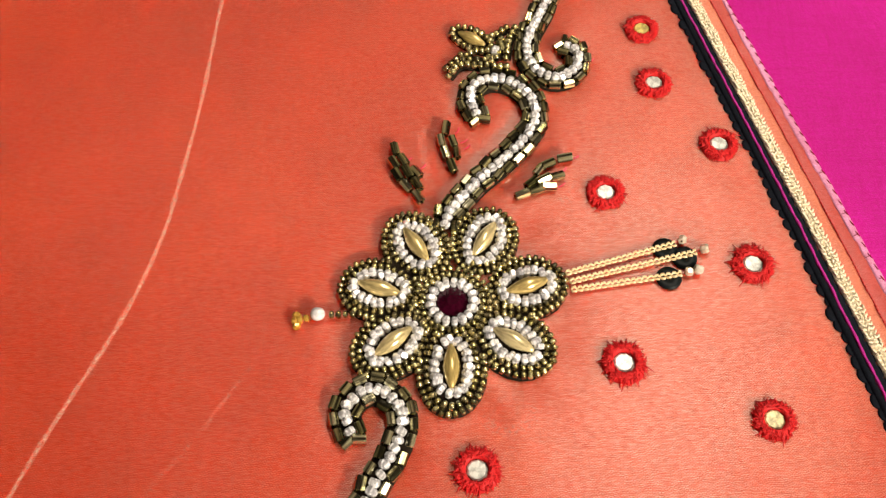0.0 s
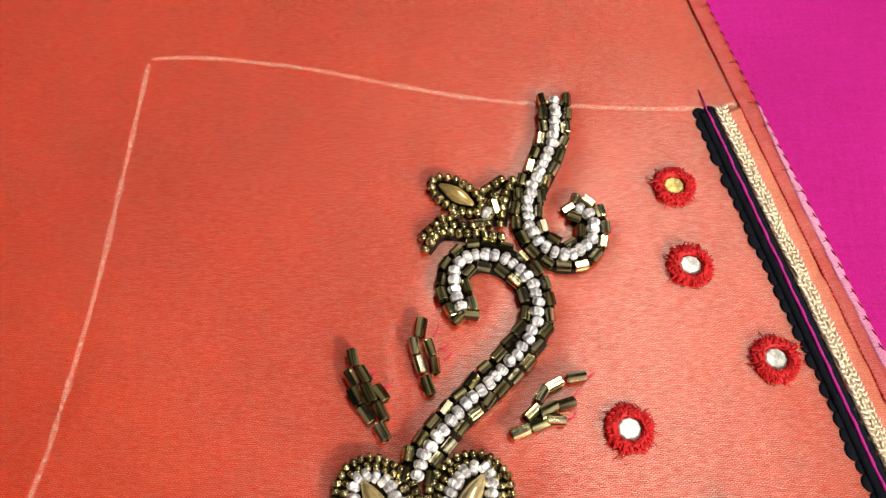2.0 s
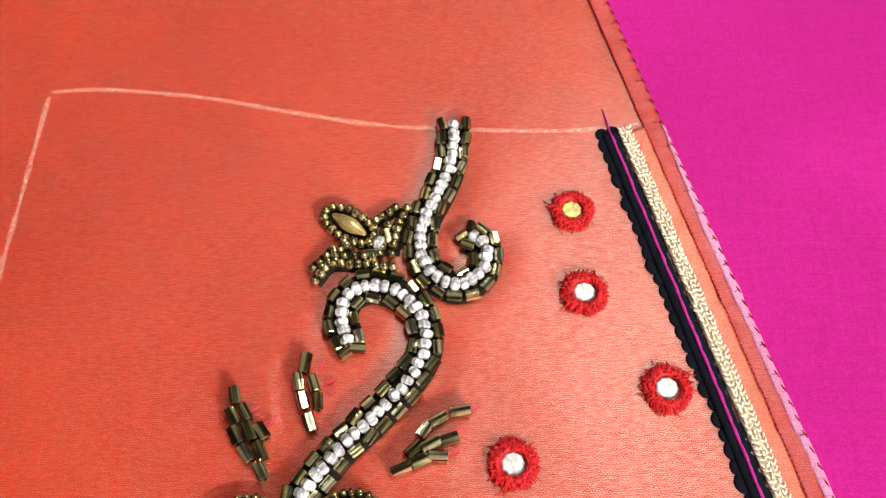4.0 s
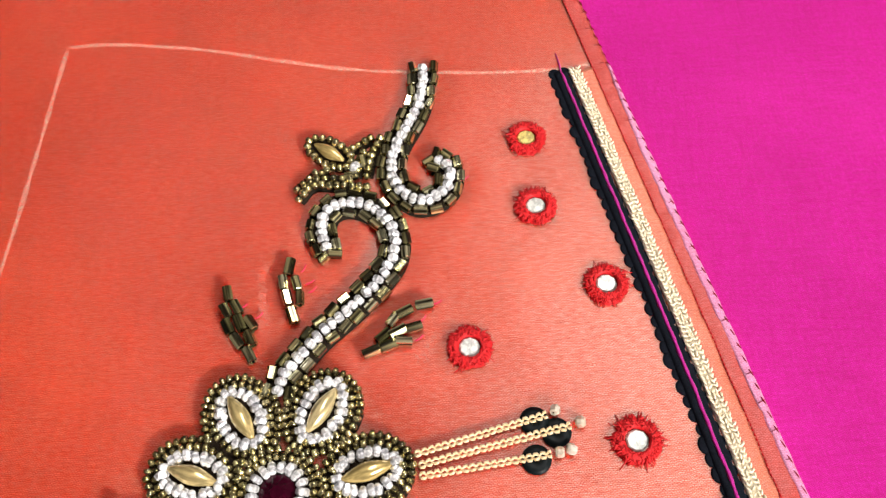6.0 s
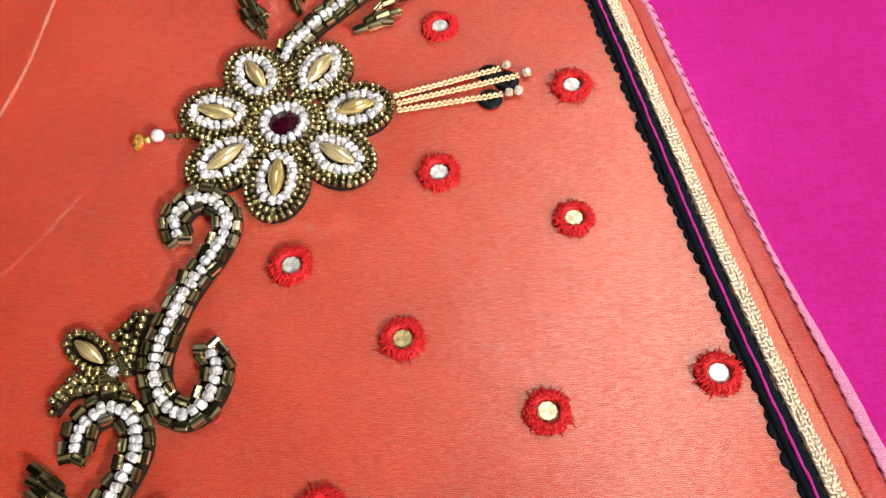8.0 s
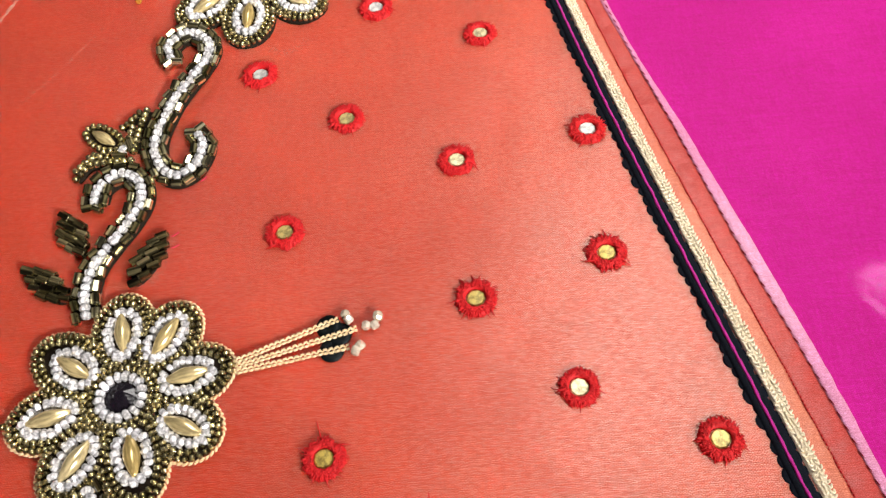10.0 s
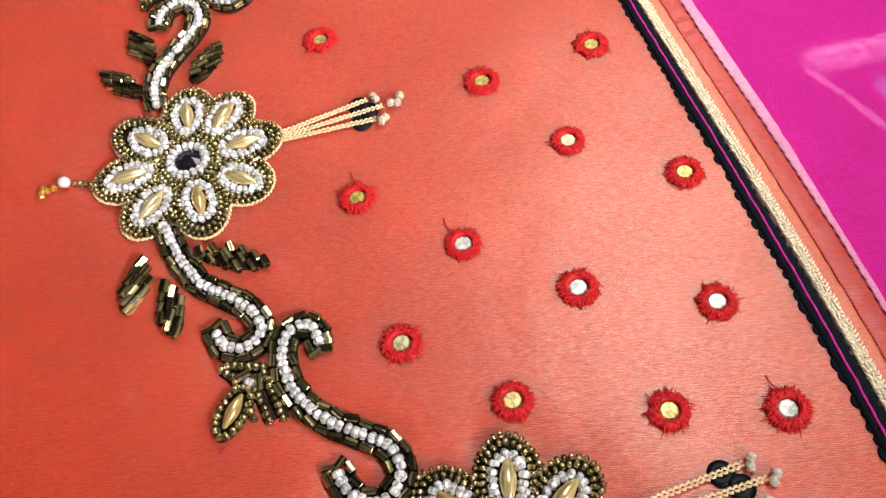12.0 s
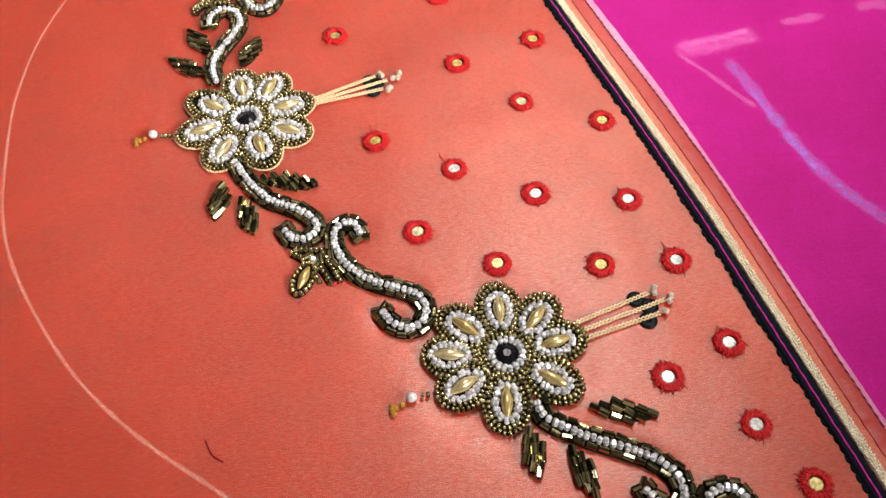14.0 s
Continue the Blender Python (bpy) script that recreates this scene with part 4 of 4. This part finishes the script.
# buds
star((0.65, 9.51), 2.53, [[(-0.11, 7.97), (0.25, 8.42), (0.9, 8.42), (1.78, 8.34)], [(0.05, 8.35), (0.4, 8.75), (0.62, 8.95)], [(2.10, 9.98), (1.86, 9.4), (1.76, 8.7)], [(1.8, 10.0), (1.45, 9.72), (1.15, 9.55)], [(1.62, 9.5), (1.5, 9.1), (1.45, 8.7)], [(-0.2, 8.3), (0.1, 8.62), (0.3, 8.85)], [(0.35, 8.6), (0.8, 8.65), (1.3, 8.6)]],
     "bud of gold beads round an oval stone")
star((-4.41, -7.01), 2.53, [[(-5.04, -8.61), (-4.7, -8.1), (-4.1, -8.0), (-3.34, -7.95)], [(-4.95, -8.1), (-4.55, -7.75), (-4.3, -7.6)], [(-3.11, -5.91), (-3.25, -6.7), (-3.3, -7.6)], [(-3.35, -6.0), (-3.6, -6.35), (-3.85, -6.6)], [(-3.5, -6.6), (-3.55, -7.1), (-3.6, -7.5)], [(-5.1, -8.3), (-4.85, -7.9), (-4.6, -7.65)], [(-4.6, -7.85), (-4.2, -7.75), (-3.7, -7.72)]],
     "bud of gold beads round an oval stone")
star((0.2, -24.89), -2.0, [[(-0.27, -23.62), (0.1, -23.9), (0.3, -24.2)], [(-0.1, -23.5), (0.4, -23.55), (0.93, -23.6)], [(1.64, -25.15), (1.3, -24.5), (0.98, -23.8)], [(1.25, -25.2), (1.0, -24.7), (0.75, -24.3)], [(0.8, -25.15), (0.62, -24.7)]],
     "bud of gold beads round an oval stone")

# tassels and drops
tassel([(3.18, 0.86), (3.28, 0.60), (3.30, 0.34)], [(6.40, 1.78), (6.95, 1.50), (6.45, 0.82)], [(6.04, 1.62), (6.55, 1.33), (6.04, 0.70)], [(6.55, 1.86), (7.12, 1.56), (6.6, 0.84), (6.85, 0.9)],
       "three pale gold thread strands with black sequins")
tassel([(0.86, -15.13), (0.88, -15.3), (0.9, -15.45)], [(3.75, -13.98), (4.3, -14.3), (4.1, -14.85)], [(3.42, -14.2), (3.75, -14.45), (3.55, -14.92)], [(3.9, -13.88), (4.0, -14.05), (4.5, -14.25), (4.85, -14.0), (4.75, -14.25), (4.35, -14.85), (4.25, -15.0)],
       "three pale gold thread strands with black sequins")
tassel([(10.53, -28.03), (10.62, -28.4), (10.75, -28.72)], [(13.70, -26.98), (14.2, -27.38), (13.85, -27.95)], [(13.05, -27.22), (13.5, -27.6), (13.3, -28.2)], [(13.85, -26.86), (13.8, -27.1), (14.38, -27.3), (14.3, -27.5), (14.0, -27.95)],
       "three pale gold thread strands with black sequins")
drop([(-2.75, -0.34), (-3.70, -0.36), (-4.32, -0.53)], "small pearl and gold bead drop beside flower")
drop([(-5.45, -16.75), (-6.38, -16.62), (-7.12, -16.94)], "small pearl and gold bead drop beside flower")
drop([(4.6, -30.35), (4.0, -30.44), (3.27, -30.84)], "small pearl and gold bead drop beside flower")

# sewn mirrors
for mx, my, gold in ((6.28, 9.89, 1), (6.42, 7.63, 0), (8.11, 5.22, 0), (4.53, 3.54, 0), (8.43, 1.11, 0), (4.55, -1.78, 0), (8.21, -3.35, 1), (0.61, -4.6, 0), (3.67, -6.75, 1), (7.24, -8.66, 1),
                     (11.42, -7.75, 0), (1.92, -10.98, 1), (7.64, -13.53, 1), (10.29, -16.33, 1), (13.73, -17.88, 1), (3.47, -17.97, 1), (6.76, -19.94, 0), (11.5, -12.27, 1), (10.04, -21.67, 0),
                     (13.87, -22.39, 0), (4.88, -23.09, 1), (7.92, -24.98, 1), (12.03, -25.5, 1), (15.08, -25.62, 0), (16.09, -29.45, 0), (13.44, -30.59, 0), (16.08, -32.74, 0), (17.42, -35.04, 1)):
    shisha(mx, my, bool(gold))


# chalk marks, and one cloth crease drawn the same way
def chalk(points, width, material, label, parent, z=0.012, fade=0.25):
    """A chalk stroke: u runs across it from -1 to 1, v from 0 at its ends to 1 inside."""
    rows = spline(points, 0.12)
    bm = bmesh.new()
    uv = bm.loops.layers.uv.new("across")
    grid = []
    for i, r in enumerate(rows):
        w = width * (1.0 + 0.55 * noise.noise((r[0] * 1.7, r[1] * 1.7, 1.0)))
        lie = [offset([r], d * w / 2)[0] for d in (1, 0, -1)]
        v = min(1.0, min(i, len(rows) - 1 - i) * 0.12 / fade)
        grid.append(([bm.verts.new((x, y, (ripple(x, y) if parent == CLOTH else under_z(x, y)) + z)) for x, y in lie], v))
    for (a, va), (b, vb) in zip(grid, grid[1:]):
        for k in (0, 1):
            f = bm.faces.new((a[k], a[k + 1], b[k + 1], b[k]))
            for loop, tex in zip(f.loops, ((k - 1, va), (k, va), (k, vb), (k - 1, vb))):
                loop[uv].uv = tex
    ob = part("chalk_or_crease_line", bm, material, parent, label)
    ob.visible_shadow = False
    return ob


chalk([(-7.96, 13.9), (-6.3, 13.94), (-3.61, 13.63), (-1.29, 13.13), (0.99, 12.68), (3.26, 12.46), (6.01, 12.33), (7.4, 12.4), (8.66, 12.61)], 0.20, CHALK, "white chalk line", CLOTH)
chalk([(-7.91, 13.84), (-8.0, 10.0), (-8.06, 7), (-8.3, 4), (-8.52, 2.2), (-9.18, -0.29), (-10.33, -3.04), (-11.3, -5.6), (-12.5, -9.5), (-12.95, -13), (-12.9, -15.5), (-12.4, -19.97), (-11.2, -23.48), (-8.61, -27.74), (-5.84, -30.7), (-2.57, -33.27), (1, -36)], 0.20, CHALK, "white chalk outline", CLOTH)
# a crease in the cloth, painted as a faint pale stroke
chalk([(-5.37, -1.66), (-6.62, -3.66), (-7.9, -5.4)], 0.2, FAINT, "cloth crease painted as a faint pale line", CLOTH)
chalk([(18.1, -13.62), (20.3, -13.35), (22.95, -12.85)], 1.5, PINKCHALK, "pink chalk stroke", UNDER, 0.03, 0.8)
chalk([(18.5, -13.2), (20.6, -12.95), (22.6, -12.45)], 0.5, PINKCHALK, "pink chalk stroke", UNDER, 0.04, 0.6)
chalk([(23.9, -12.25), (25.4, -12.05), (26.6, -11.88)], 0.8, PINKCHALK, "pink chalk stroke", UNDER, 0.03, 0.6)
chalk([(28.0, -11.6), (30.6, -11.3)], 1.0, PINKCHALK, "pink chalk stroke", UNDER, 0.03, 0.6)
chalk([(18.4, -13.8), (19.33, -15.08), (20.3, -16.6), (21.11, -17.8)], 0.42, PINKCHALK, "pink chalk stroke", UNDER, 0.045, 0.4)
chalk([(20.5, -14.1), (21.32, -16.73), (21.8, -18.94), (22.4, -20.96), (23.08, -22.56), (24.18, -24.21), (26, -26.5)], 0.95, BLUECHALK, "violet chalk line", UNDER, 0.055, 1.2)
chalk([(20.9, -16.0), (21.6, -18.4), (22.2, -20.6), (22.9, -22.4)], 0.4, BLUECHALK, "violet chalk line", UNDER, 0.065, 1.2)
for smudge in ([(-0.95, 6.2), (-0.9, 5.6), (-0.85, 4.9), (-0.7, 3.9)], [(3.0, 3.2), (3.5, 3.5), (3.75, 4.1)], [(0.7, -3.2), (1.3, -3.6), (1.9, -3.4), (2.2, -2.9)], [(-0.5, 10.3), (-0.75, 9.9)],
               [(0.75, -19.9), (1.3, -20.4), (1.6, -20.9)], [(-1.5, -10.9), (-1.8, -11.8), (-2.1, -12.6)], [(10.6, -31.0), (12.2, -31.2), (12.9, -31.8)], [(11.2, -21.9), (12.3, -21.4), (13.0, -21.2)]):
    chalk(smudge, 0.5, FAINT, "faint chalk smudge", CLOTH)


def rolled_patch():
    """The corner of a violet beaded piece with a gold rim that lies on the cloth."""
    p = thing("beaded_patch", -12.95, 18.35, "violet beaded patch with orange-gold rim on cloth", "embroidery")
    part("rim", pad(-12.95, 18.35, 0.4, 2.0, 1.45, 0.10), GOLDTHREAD, p, "orange-gold thread rim")
    part("body", pad(-12.95, 18.355, 0.4, 1.8, 1.22, 0.22), CORD, p, "violet thread body")
    for la, lb in ((1.55, 1.0), (1.15, 0.65), (0.7, 0.3)):
        for x, y, h in ellipse_ring(-12.95, 18.355, 0.4, la, lb, 0.3):
            bead("pearl_bead", SEED_SILVER, x, y, 0.24, h, p, 0.3)
    return p


rolled_patch()


def loose_thread(points, radius, material, label):
    """A short loose end of thread lying on the cloth."""
    t = thing("loose_thread", points[0][0], points[0][1], label, "thread", "loose threads")
    bm = bmesh.new()
    tube(bm, [(x, y, 0.03 + 0.02 * math.sin(i * 0.7)) for i, (x, y, h) in enumerate(spline(points, 0.08))], radius, 5)
    part("strand", bm, material, t)
    return t


loose_thread([(-3.35, -31.2), (-3.1, -31.75), (-2.7, -32.05)], 0.03, MAROON, "short dark maroon thread end on cloth")
for kx, ky, ka in ((-1.45, 4.75, 0.2), (-1.0, 4.45, 0.4), (0.1, 5.75, 0.8), (0.25, 5.4, 0.2), (0.35, 5.15, 0.4), (3.6, 4.75, 0.1), (3.25, 4.25, 0.5), (3.15, 3.75, 0.3), (0.75, 6.2, 2.0), (4.4, 8.5, 0.3),
                   (-0.95, -8.9, 0.4), (-1.6, -10.9, 0.3), (-1.55, -11.3, 0.1), (0.85, -20.2, -0.4), (1.3, -25.3, 0.4), (-0.1, -26.0, 0.2)):
    loose_thread([(kx, ky), (kx + 0.12 * math.cos(ka), ky + 0.12 * math.sin(ka)), (kx + 0.26 * math.cos(ka + 0.3), ky + 0.26 * math.sin(ka + 0.3))], 0.022, PINKTHREAD, "tiny pink thread end beside the beads")
for way in ([(3.38, -17.45), (3.3, -17.2), (3.22, -16.95)], [(6.4, -19.45), (6.25, -19.2), (6.2, -18.95)], [(14.95, -25.1), (14.8, -24.9), (14.72, -24.65)]):
    loose_thread(way, 0.02, REDTHREAD, "loose red thread tail beside a mirror")
